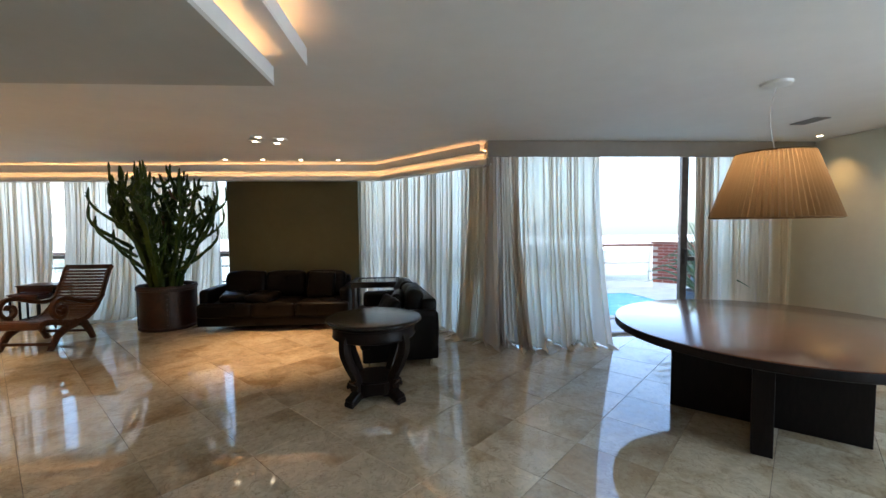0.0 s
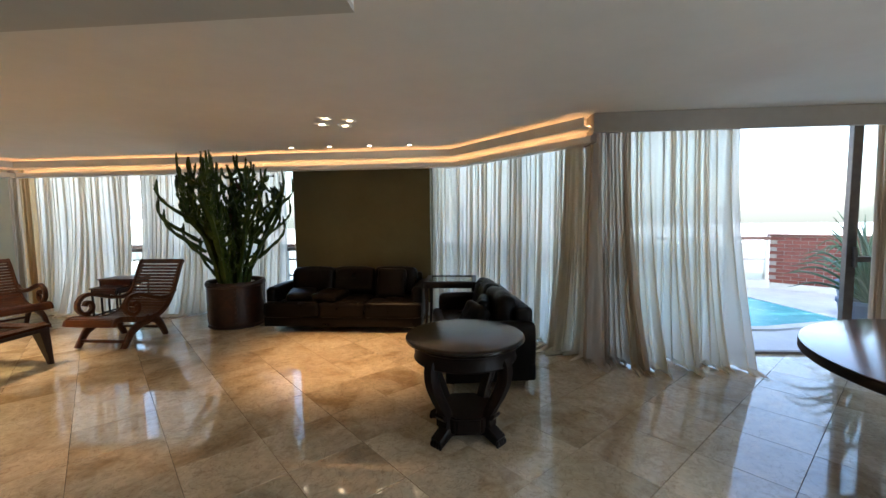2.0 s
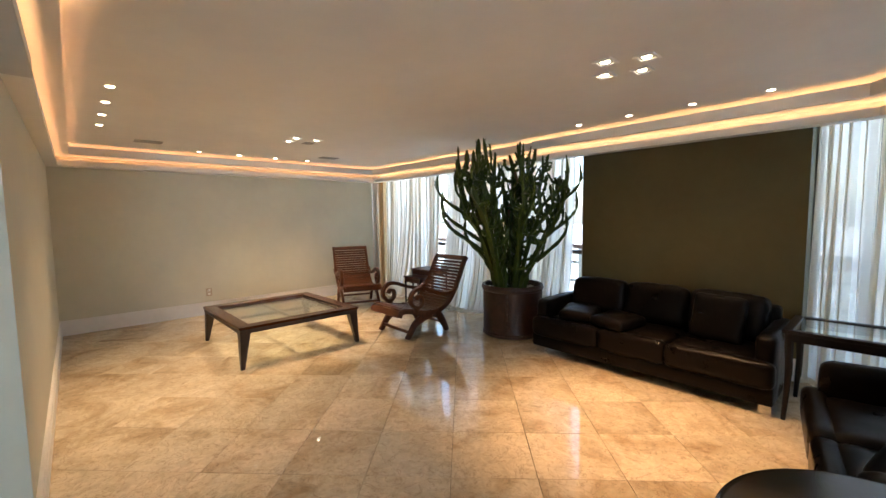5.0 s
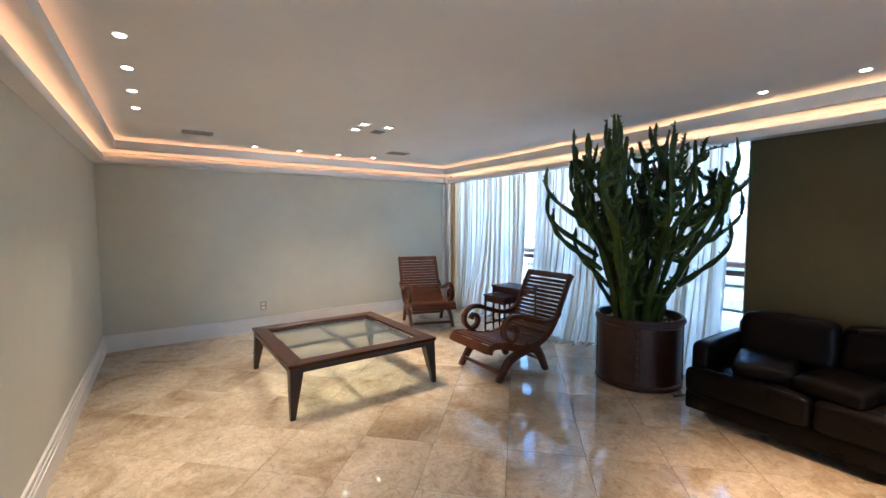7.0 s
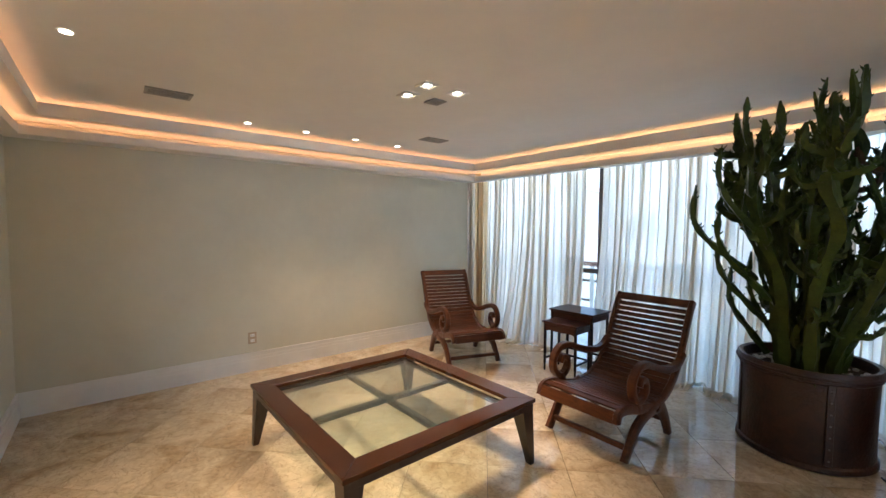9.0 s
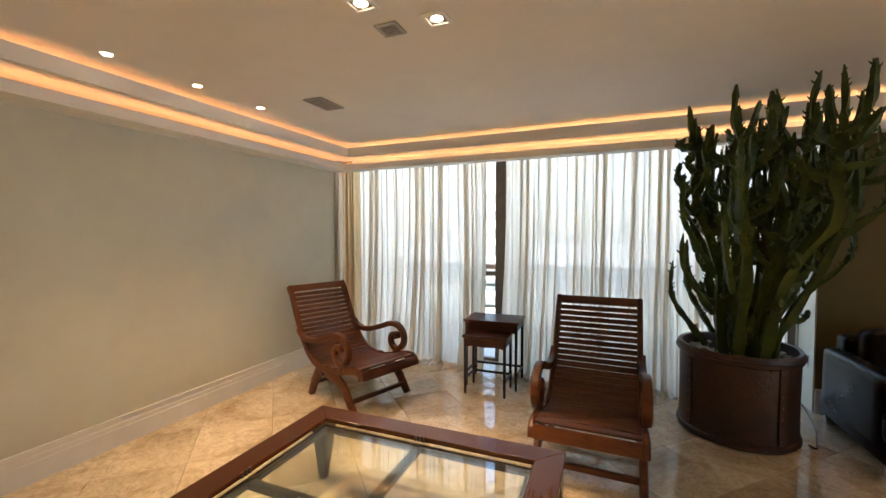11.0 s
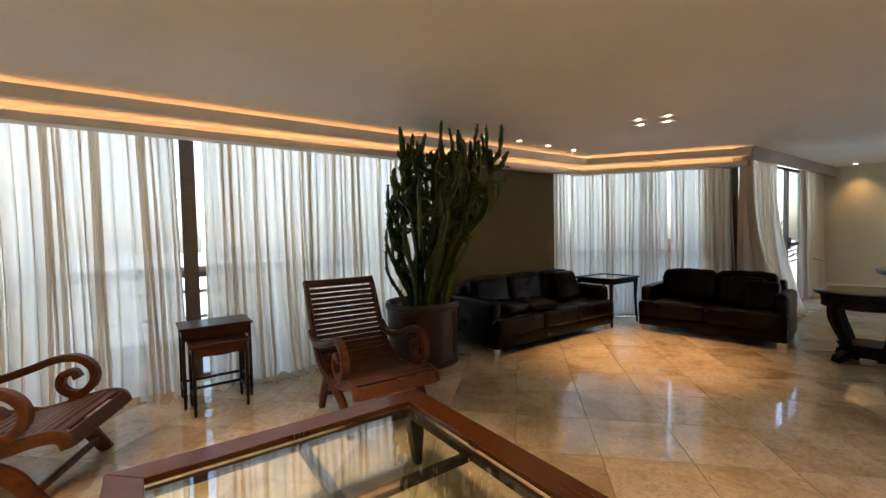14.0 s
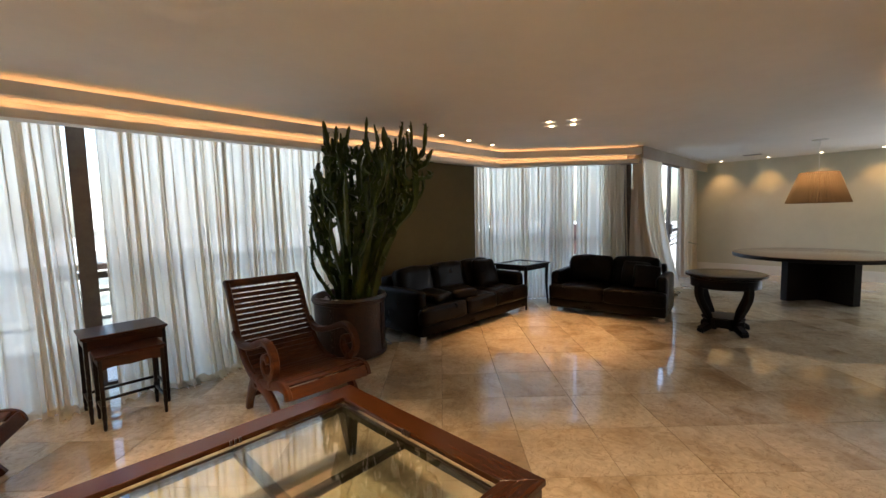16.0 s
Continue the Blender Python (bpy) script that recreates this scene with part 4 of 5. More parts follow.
# ---- coffee table ----
def coffee_table(x0, y0, x1, y1, height):
    at = Matrix.Translation(((x0 + x1) / 2, (y0 + y1) / 2, 0)) @ Matrix.Rotation(radians(0.8), 4, "Z")
    host = thing("coffee_table", "large square low red-brown wooden table with a sunken glass top", "coffee table", "", at)
    w, d = (x1 - x0) / 2, (y1 - y0) / 2
    rim = 0.135
    for name, outline in (("rim", [(-w, -d), (w, -d), (w - rim, -d + rim), (-w + rim, -d + rim)]),
                          ("rim", [(w, d), (-w, d), (-w + rim, d - rim), (w - rim, d - rim)]),
                          ("rim", [(-w, d), (-w, -d), (-w + rim, -d + rim), (-w + rim, d - rim)]),
                          ("rim", [(w, -d), (w, d), (w - rim, d - rim), (w - rim, -d + rim)])):
        bm = bmesh.new()
        add_prism(bm, outline, height - 0.028, height)
        bmesh.ops.bevel(bm, geom=list(bm.edges), offset=0.0025, segments=1, affect="EDGES")
        if abs(outline[0][0] - outline[1][0]) < 0.01:
            bmesh.ops.transform(bm, matrix=Matrix.Rotation(-math.pi / 2, 4, "Z"), verts=bm.verts)
            piece = part(name, bm, TABLE_WOOD, host)
            piece.matrix_basis = Matrix.Rotation(math.pi / 2, 4, "Z")
        else:
            part(name, bm, TABLE_WOOD, host)
    inset = 0.012
    for x0, y0, x1, y1 in ((-w + inset, -d + inset, w - inset, -d + 0.045), (-w + inset, d - 0.045, w - inset, d - inset),
                           (-w + inset, -d + 0.045, -w + 0.045, d - 0.045), (w - 0.045, -d + 0.045, w - inset, d - 0.045)):
        part("apron", box(x0, y0, height - 0.075, x1, y1, height - 0.029, 0.002), TABLE_LEG_WOOD, host)
    g = rim
    for x0, y0, x1, y1 in ((-w + g, -d + g, w - g, -d + g + 0.03), (-w + g, d - g - 0.03, w - g, d - g), (-w + g, -d + g, -w + g + 0.03, d - g), (w - g - 0.03, -d + g, w - g, d - g)):
        part("glass_ledge", box(x0, y0, height - 0.075, x1, y1, height - 0.040, 0.002), EBONY, host)
    part("crossbar", box(-0.022, -d + g + 0.03, height - 0.075, 0.022, d - g - 0.03, height - 0.045, 0.002), EBONY, host)
    for sx in (-1, 1):
        part("crossbar", box(min(sx * 0.022, sx * (w - g - 0.03)), -0.022, height - 0.075, max(sx * 0.022, sx * (w - g - 0.03)), 0.022, height - 0.045, 0.002), EBONY, host)
    part("glass_top", box(-w + g + 0.004, -d + g + 0.004, height - 0.038, w - g - 0.004, d - g - 0.004, height - 0.028), TABLE_GLASS, host, "clear greenish glass")
    for sx in (-1, 1):
        for i in (-1, 0, 1):
            part("inlay", box(sx * (w - rim - 0.0) - 0.006, i * 0.022 - 0.006 , height - 0.026, sx * (w - rim) + 0.006, i * 0.022 + 0.006, height + 0.0015), EBONY, host)
            part("inlay", box(i * 0.022 - 0.006, sx * (d - rim) - 0.006, height - 0.026, i * 0.022 + 0.006, sx * (d - rim) + 0.006, height + 0.0015), EBONY, host)
    for sx in (-1, 1):
        for sy in (-1, 1):
            bm = bmesh.new()
            top, low = 0.112, 0.040
            tip_x, tip_y = sx * (w - 0.002), sy * (d - 0.002)
            a = [bm.verts.new((tip_x - sx * i * low, tip_y - sy * j * low, 0.0)) for i, j in ((0, 0), (1, 0), (1, 1), (0, 1))]
            b = [bm.verts.new((sx * (w - 0.014) - sx * i * top, sy * (d - 0.014) - sy * j * top, height - 0.03)) for i, j in ((0, 0), (1, 0), (1, 1), (0, 1))]
            bm.faces.new(a)
            bm.faces.new(b)
            for i in range(4):
                bm.faces.new((a[i], a[(i + 1) % 4], b[(i + 1) % 4], b[i]))
            part("leg", bm, TABLE_LEG_WOOD, host, "dark tapered wooden leg")


coffee_table(-6.36, 3.60, -4.86, 5.03, 0.455)


# ---- nest of tables ----
def nest_table(w, d, h, at, label):
    host = thing("nesting_table", label, "side table", "nest of two small tables", at)
    part("tabletop", box(-w / 2, -d / 2, h - 0.020, w / 2, d / 2, h, 0.005, None, 2), NEST_WOOD, host)
    part("moulding", box(-w / 2 + 0.012, -d / 2 + 0.012, h - 0.034, w / 2 - 0.012, d / 2 - 0.012, h - 0.0205, 0.004), NEST_WOOD, host)
    for y in (-d / 2 + 0.018, d / 2 - 0.036):
        bm = bmesh.new()
        n, x0, x1 = 12, -w / 2 + 0.040, w / 2 - 0.040
        top, low = [], []
        for k in range(n + 1):
            u = k / n
            drop = 0.060 + 0.028 * abs(2 * u - 1) ** 3 + 0.010 * math.cos((u - 0.5) * 2 * math.pi)
            top.append([bm.verts.new((x0 + (x1 - x0) * u, yy, h - 0.0345)) for yy in (y, y + 0.018)])
            low.append([bm.verts.new((x0 + (x1 - x0) * u, yy, h - 0.0345 - drop)) for yy in (y, y + 0.018)])
        for k in range(n):
            for q in ((top[k][0], top[k + 1][0], low[k + 1][0], low[k][0]), (top[k][1], low[k][1], low[k + 1][1], top[k + 1][1]),
                      (low[k][0], low[k + 1][0], low[k + 1][1], low[k][1]), (top[k][0], top[k][1], top[k + 1][1], top[k + 1][0])):
                bm.faces.new(q)
        part("apron", bm, NEST_WOOD, host, "scalloped apron")
    for x in (-w / 2 + 0.018, w / 2 - 0.036):
        part("apron", box(x, -d / 2 + 0.040, h - 0.095, x + 0.018, d / 2 - 0.040, h - 0.0345, 0.002), NEST_WOOD, host)
    for sx in (-1, 1):
        for sy in (-1, 1):
            x, y = sx * (w / 2 - 0.028), sy * (d / 2 - 0.028)
            bm = bmesh.new()
            add_box(bm, x - 0.013, y - 0.013, 0.19, x + 0.013, y + 0.013, h - 0.0345, 0.004)
            add_lathe(bm, [(0.009, 0.0), (0.013, 0.02), (0.012, 0.06), (0.016, 0.10), (0.013, 0.13), (0.016, 0.16), (0.013, 0.19)], 10, Matrix.Translation((x, y, 0)))
            part("leg", bm, EBONY, host, "slim dark leg with a turned foot", True)
    for y in (d / 2 - 0.036, -d / 2 + 0.020):
        if y > 0:
            part("stretcher", box(-w / 2 + 0.03, y, 0.13, w / 2 - 0.03, y + 0.016, 0.152, 0.002), EBONY, host)
    for sx in (-1, 1):
        x = sx * (w / 2 - 0.028)
        part("stretcher", box(x - 0.008, -d / 2 + 0.03, 0.13, x + 0.008, d / 2 - 0.03, 0.152, 0.002), EBONY, host)


nest_table(0.56, 0.40, 0.68, pose(-5.79, 7.02, 0, 0, 0, 2), "taller dark wooden nesting table with turned legs by the curtain")
nest_table(0.44, 0.34, 0.57, pose(-5.79, 6.78, 0, 0, 0, 2), "lower dark wooden nesting table drawn out from under the taller one")


# ---- end table ----
def end_table(x0, y0, x1, y1, h):
    host = thing("end_table", "dark wooden end table with glass top between the two sofas", "side table", "", pose((x0 + x1) / 2, (y0 + y1) / 2, 0))
    w, d = (x1 - x0) / 2, (y1 - y0) / 2
    for a in ((-w, -d, w, -d + 0.06), (-w, d - 0.06, w, d), (-w, -d + 0.06, -w + 0.06, d - 0.06), (w - 0.06, -d + 0.06, w, d - 0.06)):
        part("rim", box(a[0], a[1], h - 0.028, a[2], a[3], h, 0.003), EBONY, host)
    part("glass_top", box(-w + 0.061, -d + 0.061, h - 0.018, w - 0.061, d - 0.061, h - 0.008), TABLE_GLASS, host, "clear glass")
    for a in ((-w + 0.03, -d + 0.02, w - 0.03, -d + 0.04), (-w + 0.03, d - 0.04, w - 0.03, d - 0.02), (-w + 0.02, -d + 0.04, -w + 0.04, d - 0.04), (w - 0.04, -d + 0.04, w - 0.02, d - 0.04)):
        part("apron", box(a[0], a[1], h - 0.09, a[2], a[3], h - 0.028, 0.002), EBONY, host)
    for sx in (-1, 1):
        for sy in (-1, 1):
            bm = bmesh.new()
            path = smooth_path([(sx * (w - 0.04), sy * (d - 0.04), h - 0.03), (sx * (w - 0.045), sy * (d - 0.045), 0.35), (sx * (w - 0.03), sy * (d - 0.03), 0.0)], 4)
            add_tube(bm, path, [0.030 - 0.014 * i / (len(path) - 1) for i in range(len(path))], 8)
            for v in bm.verts:
                v.co.z = max(v.co.z, 0)
            part("leg", bm, EBONY, host, "slim tapered dark leg", True)


end_table(-0.84, 6.33, -0.12, 6.97, 0.71)


# ---- round pedestal table ----
def round_table(x, y):
    host = thing("round_table", "round dark wooden table on four scrolled legs with carved paw feet", "side table", "", pose(x, y, 0, 0, 0, 7))
    bm = bmesh.new()
    add_lathe(bm, [(0.36, 0.690), (0.418, 0.698), (0.430, 0.708), (0.430, 0.724), (0.423, 0.732), (0.405, 0.736), (0.0005, 0.736)], 72)
    part("tabletop", bm, DARK_TOP, host, "", True)
    bm = bmesh.new()
    add_lathe(bm, [(0.352, 0.565), (0.366, 0.570), (0.374, 0.580), (0.366, 0.592), (0.370, 0.670), (0.380, 0.676), (0.380, 0.690)], 64)
    part("apron", bm, DARK_LEG, host, "deep round apron", True)
    bm = bmesh.new()
    add_prism(bm, [(0.235 * math.cos(t), 0.235 * math.sin(t)) for t in [math.pi * k / 4 + math.pi / 8 for k in range(8)]], 0.075, 0.195)
    bmesh.ops.bevel(bm, geom=list(bm.edges), offset=0.012, segments=2, affect="EDGES")
    part("platform", bm, DARK_LEG, host, "", True)
    for k in range(4):
        turn = Matrix.Rotation(math.pi / 4 + k * math.pi / 2, 4, "Z")
        bm = bmesh.new()
        path = smooth_path([(0, 0.325, 0.62), (0, 0.350, 0.56), (0, 0.345, 0.47), (0, 0.300, 0.36), (0, 0.245, 0.26), (0, 0.215, 0.19), (0, 0.225, 0.12)], 6)
        add_plank(bm, path, 0.085, [0.085, 0.060], 0)
        bmesh.ops.transform(bm, matrix=turn, verts=bm.verts)
        leg = part("leg", bm, DARK_LEG, host, "scrolled dark wooden leg", True)
        bm = bmesh.new()
        add_plank(bm, smooth_path([(0, 0.20, 0.175), (0, 0.25, 0.185), (0, 0.285, 0.215)], 4), 0.07, [0.05, 0.018], 0)
        bmesh.ops.transform(bm, matrix=turn, verts=bm.verts)
        part("scroll_spur", bm, DARK_LEG, leg, "", True)
        bm = bmesh.new()
        add_plank(bm, smooth_path([(0, 0.13, 0.075), (0, 0.20, 0.085), (0, 0.27, 0.055), (0, 0.31, 0.035)], 5), 0.10, [0.09, 0.06], 0)
        for v in bm.verts:
            v.co.z = max(v.co.z, 0)
        bmesh.ops.transform(bm, matrix=turn, verts=bm.verts)
        foot = part("foot", bm, DARK_LEG, leg, "carved paw foot", True)
        bm = bmesh.new()
        for j in range(4):
            add_lathe(bm, [(0.008, 0.0), (0.014, 0.012), (0.014, 0.03), (0.006, 0.045)], 8, turn @ Matrix.Translation((-0.039 + j * 0.026, 0.318, 0)) )
        part("claws", bm, DARK_LEG, leg, "", True)


round_table(-0.21, 3.84)


# ---- dining table ----
def dining_table(x, y, turn, a, b):
    host = thing("dining_table", "large round dining table, reddish-brown top on a near-black crossed base", "dining table", "", pose(x, y, 0, 0, 0, turn))
    bm = bmesh.new()
    squash = Matrix.Diagonal((a, b, 1, 1))
    add_lathe(bm, [(0.975, 0.742), (0.992, 0.7425), (0.996, 0.749), (0.988, 0.751), (0.0005, 0.751)], 96, squash)
    part("tabletop", bm, DINING_WOOD, host, "", True)
    bm = bmesh.new()
    add_lathe(bm, [(0.96, 0.682), (0.992, 0.684), (1.0, 0.692), (1.0, 0.735), (0.996, 0.7418), (0.97, 0.742)], 96, squash)
    part("edge_band", bm, DINING_BASE, host, "thick near-black table edge", True)
    for name, angle, half in (("cross_panel", -40.5, 0.61), ("cross_panel", 49.5, 0.60)):
        m = Matrix.Translation((-0.11, -0.08, 0)) @ Matrix.Rotation(radians(angle), 4, "Z")
        for side in (-1, 1) if angle > 0 else (0,):
            x0, x1 = (-half, half) if side == 0 else (min(side * 0.062, side * half), max(side * 0.062, side * half))
            part(name, box(x0, -0.06, 0.0, x1, 0.06, 0.681, 0.003, m), DINING_BASE, host, "dark upright panel of the crossed base")


dining_table(2.96, 3.17, 0, 1.115, 1.115)


# ---- cactus ----
def cactus(x, y):
    base = pose(x, y, 0)
    pot = thing("cactus_pot", "large round dark brown leather-covered plant pot with stitched seams", "plant pot", "", base)
    bm = bmesh.new()
    add_lathe(bm, [(0.385, 0.0), (0.403, 0.015), (0.403, 0.045), (0.388, 0.055), (0.386, 0.30), (0.392, 0.595), (0.408, 0.61), (0.410, 0.665), (0.400, 0.680), (0.375, 0.675), (0.365, 0.60)], 56)
    for v in bm.verts:
        a = math.atan2(v.co.y, v.co.x)
        k = 1 + 0.010 * noise.noise(Vector((math.cos(a) * 2.2, math.sin(a) * 2.2, v.co.z * 3)))
        v.co.x, v.co.y = v.co.x * k, v.co.y * k
        v.co.z += 0.008 * noise.noise(Vector((math.cos(a) * 3, math.sin(a) * 3, 4))) if v.co.z > 0.5 else 0
    part("body", bm, POT_RIND, pot, "", True)
    for t in range(4):
        a = t * math.pi / 2 + 0.5
        m = Matrix.Rotation(a, 4, "Z")
        part("seam_strip", box(0.382, -0.022, 0.06, 0.399, 0.022, 0.60, 0.003, m), POT_RIND, pot)
        for k in range(7):
            part("stud", box(0.398, -0.006, 0.09 + k * 0.078, 0.403, 0.006, 0.102 + k * 0.078, 0.002, m), BRONZE, pot)
    bm = bmesh.new()
    add_tube(bm, [Vector((0.408 * math.cos(2 * math.pi * i / 40), 0.408 * math.sin(2 * math.pi * i / 40), 0.638)) for i in range(41)], 0.012, 8)
    part("rim_cord", bm, POT_RIND, pot, "", True)
    plant = thing("cactus", "tall branching dark green candelabra cactus growing in the round pot", "plant", "", base)
    bm = bmesh.new()
    add_lathe(bm, [(0.10, 0.56), (0.358, 0.575), (0.356, 0.60), (0.10, 0.615), (0.0005, 0.618)], 32)
    part("soil", bm, SOIL, pot, "dark potting soil")
    rnd = random.Random(11)
    bm = bmesh.new()
    for _ in range(140):
        a, r = rnd.uniform(0, 6.283), 0.33 * math.sqrt(rnd.random())
        sz = rnd.uniform(0.012, 0.026)
        p = Matrix.Translation((r * math.cos(a), r * math.sin(a), 0.608 + sz * 0.2)) @ Matrix.Diagonal((sz, sz * 0.8, sz * 0.6, 1))
        bmesh.ops.create_icosphere(bm, subdivisions=1, radius=1, matrix=p)
    tagged(part("pebbles", bm, PEBBLE, pot, "pale pebbles on the soil", True), "", "", "", "stuff")

    def stem(points, r0, r1, bits, dry=0.0):
        path = smooth_path(points, 7)
        n = len(path)
        radii = []
        for i in range(n):
            f = i / (n - 1)
            r = r0 + (r1 - r0) * f
            r *= 1 + 0.17 * math.sin(f * n * 0.9 + bits) + 0.05 * math.sin(f * n * 2.3)
            if f > 0.9:
                r *= max(0.25, 1 - (f - 0.9) * 6.5)
            radii.append(r)
        bm = bmesh.new()
        add_tube(bm, path, radii, 12, 4, 0.42, rnd.uniform(0, 1.5))
        # small nubs along the ribs
        for _ in range(int(n * 0.8)):
            i = rnd.randrange(1, n - 1)
            a = rnd.uniform(0, 6.283)
            d = Vector((math.cos(a), math.sin(a), 0.7)).normalized()
            p = path[i] + d * radii[i] * 0.8
            add_tube(bm, [p, p + d * 0.014, p + d * 0.024 + Vector((0, 0, 0.006))], [0.007, 0.005, 0.001], 5)
        return part("branch", bm, CACTUS_DRY if rnd.random() < dry else CACTUS_SKIN, plant, "", True), path

    def plan(east, west):
        """Plan offset from how far it reaches along two slanting lines through the pot."""
        k = 0.857 * -0.527 - 0.515 * 0.85
        return (east * -0.527 - 0.515 * west) / k, (0.857 * west - 0.85 * east) / k

    stems = []
    count = 17
    for i in range(count):
        a = i * 2.399963 + rnd.uniform(-0.35, 0.35)
        f = math.sqrt((i + 0.5) / count)
        east, west = -0.02 + 0.70 * f * math.cos(a), 0.23 + 0.56 * f * math.sin(a)
        ex, ey = plan(east, west)
        top = 2.56 - 0.30 * f ** 3 + rnd.uniform(-0.30, 0.03)
        if 0.30 < west < 0.52:
            top -= 0.12
        elif west >= 0.52:
            top = 2.40 + 0.08 * rnd.random() if east > 0.05 else 2.15 + 0.15 * rnd.random()
        ey = min(ey, 7.22 - y)
        sx, sy = plan(-0.02 + 0.20 * f * math.cos(a), 0.08 + 0.20 * f * math.sin(a))
        wob = lambda k: rnd.uniform(-k, k)
        bend = rnd.uniform(1.25, 1.5)
        pts = [(sx, sy, 0.58), (sx + (ex - sx) * 0.10 + wob(0.02), sy + (ey - sy) * 0.10, 0.82),
               (sx + (ex - sx) * 0.45 + wob(0.04), sy + (ey - sy) * 0.45 + wob(0.04), bend - 0.13),
               (sx + (ex - sx) * 0.85 + wob(0.04), sy + (ey - sy) * 0.85, bend + 0.22),
               (ex + wob(0.05), ey + wob(0.03), bend + 0.45), (ex + wob(0.05), ey + wob(0.03), (bend + 0.45 + top) / 2), (ex + wob(0.05), min(ey, 7.22 - y), top)]
        thick = rnd.uniform(0.031, 0.047)
        _, path = stem(pts, thick, thick * 0.78, i)
        stems.append((path, a, thick, f))
    for path, a, thick, f in stems:
        for _ in range(rnd.randint(13, 17)):
            i = rnd.randint(int(len(path) * 0.18), int(len(path) * 0.90))
            p = path[i]
            b = rnd.uniform(0, 6.283)
            reach, rise = rnd.uniform(0.05, 0.15), rnd.choice((rnd.uniform(0.06, 0.16), rnd.uniform(0.14, 0.40)))
            if p.z + rise > 2.56:
                rise = max(0.05, 2.56 - p.z)
            d = Vector((math.cos(b), math.sin(b), 0))
            q1 = p + d * reach * 0.75 + Vector((0, 0, rise * rnd.uniform(0.02, 0.2)))
            q2 = p + d * reach * 1.15 + Vector((rnd.uniform(-0.02, 0.02), 0, rise * 0.45))
            q3 = p + d * reach * rnd.uniform(0.9, 1.35) + Vector((rnd.uniform(-0.03, 0.03), rnd.uniform(-0.03, 0.03), rise))
            if q3.y + y > 7.34 or q2.y + y > 7.34:
                continue
            if 0.85 * q3.x - 0.527 * q3.y < -0.40 or 0.857 * q3.x + 0.515 * q3.y < -1.0:
                continue
            t = thick * rnd.uniform(0.5, 0.8)
            stem([p, q1, q2, q3], t, t * 0.75, rnd.random() * 6, 0.03)
    # low outer arms that run out and turn up
    for east, west, h in ((-0.85, 0.0, 1.62), (-0.76, 0.25, 1.50), (-0.62, -0.15, 1.30), (-0.80, 0.35, 1.85), (0.70, 0.55, 1.35), (0.82, 0.40, 1.62), (0.86, 0.5, 1.95),
                          (0.55, 0.75, 1.70), (0.35, 0.88, 1.78), (-0.20, -0.38, 1.25), (-0.45, -0.36, 1.02), (-0.32, -0.30, 1.12), (-0.30, -0.34, 1.72), (0.70, 0.68, 2.0)):
        ex, ey = plan(east, west)
        ey = min(ey, 7.20 - y)
        stem([(ex * 0.46, ey * 0.46, h - 0.36), (ex * 0.70, ey * 0.70, h - 0.20), (ex * 0.90, ey * 0.90, h - 0.06), (ex, ey, h + 0.08), (ex * 0.98, ey, h + rnd.uniform(0.2, 0.34))], 0.026, 0.017, h * 3)
    dx, dy = plan(0.55, 1.05)
    stem([(dx * 0.5, dy * 0.5, 1.95), (dx * 0.72, dy * 0.72, 2.14), (dx * 0.88, dy * 0.88, 2.17), (dx, dy, 2.15)], 0.012, 0.004, 2)


cactus(-3.76, 6.78)

# ---- wall fittings ----
outlet = thing("wall_socket", "beige plastic double wall socket above the baseboard", "socket", "", pose(WEST, 4.02, 0.375))
part("plate", box(0.001, -0.045, -0.065, 0.010, 0.045, 0.065, 0.003), BEIGE_PLASTIC, outlet)
for z in (-0.03, 0.03):
    part("insert", box(0.010, -0.022, z - 0.016, 0.0125, 0.022, z + 0.016, 0.001), WHITE_PAINT, outlet)
    for y in (-0.009, 0.009):
        part("hole", box(0.0125, y - 0.003, z - 0.003, 0.013, y + 0.003, z + 0.003), EBONY, outlet)
switch = thing("light_switch", "white plastic light switch plate on the wall corner", "switch", "", pose(PIER_X, 2.02, 1.08))
part("plate", box(0.001, -0.06, -0.04, 0.009, 0.06, 0.04, 0.003), WHITE_PAINT, switch)
for y in (-0.028, 0.028):
    part("rocker", box(0.009, y - 0.022, -0.026, 0.013, y + 0.022, 0.026, 0.002), WHITE_PAINT, switch)

structure(part("trim", box(PANEL_X0 - 0.012, PANEL_Y + 0.004, 0, PANEL_X0 - 0.001, 7.69, 2.60), WALL_PAINT), "grey-green end face of the olive wall")
outlet = thing("wall_socket", "small white socket on the end of the olive wall", "socket", "", pose(PANEL_X0 - 0.012, 7.50, 0.42))
part("plate", box(-0.012, -0.035, -0.055, -0.001, 0.035, 0.055, 0.003), WHITE_PAINT, outlet)
part("insert", box(-0.014, -0.018, -0.02, -0.012, 0.018, 0.02), BEIGE_PLASTIC, outlet)
bm = bmesh.new()
add_tube(bm, smooth_path([(-3.34, 6.66, 0.008), (-3.31, 6.62, 0.008), (-3.28, 6.70, 0.012), (-3.20, 6.95, 0.012), (-3.13, 7.30, 0.02), (-3.125, 7.48, 0.05)], 6), 0.006, 6)
tagged(part("cable", bm, EBONY, None, "", True), "thin black cable lying on the marble beside the plant pot", "cable")

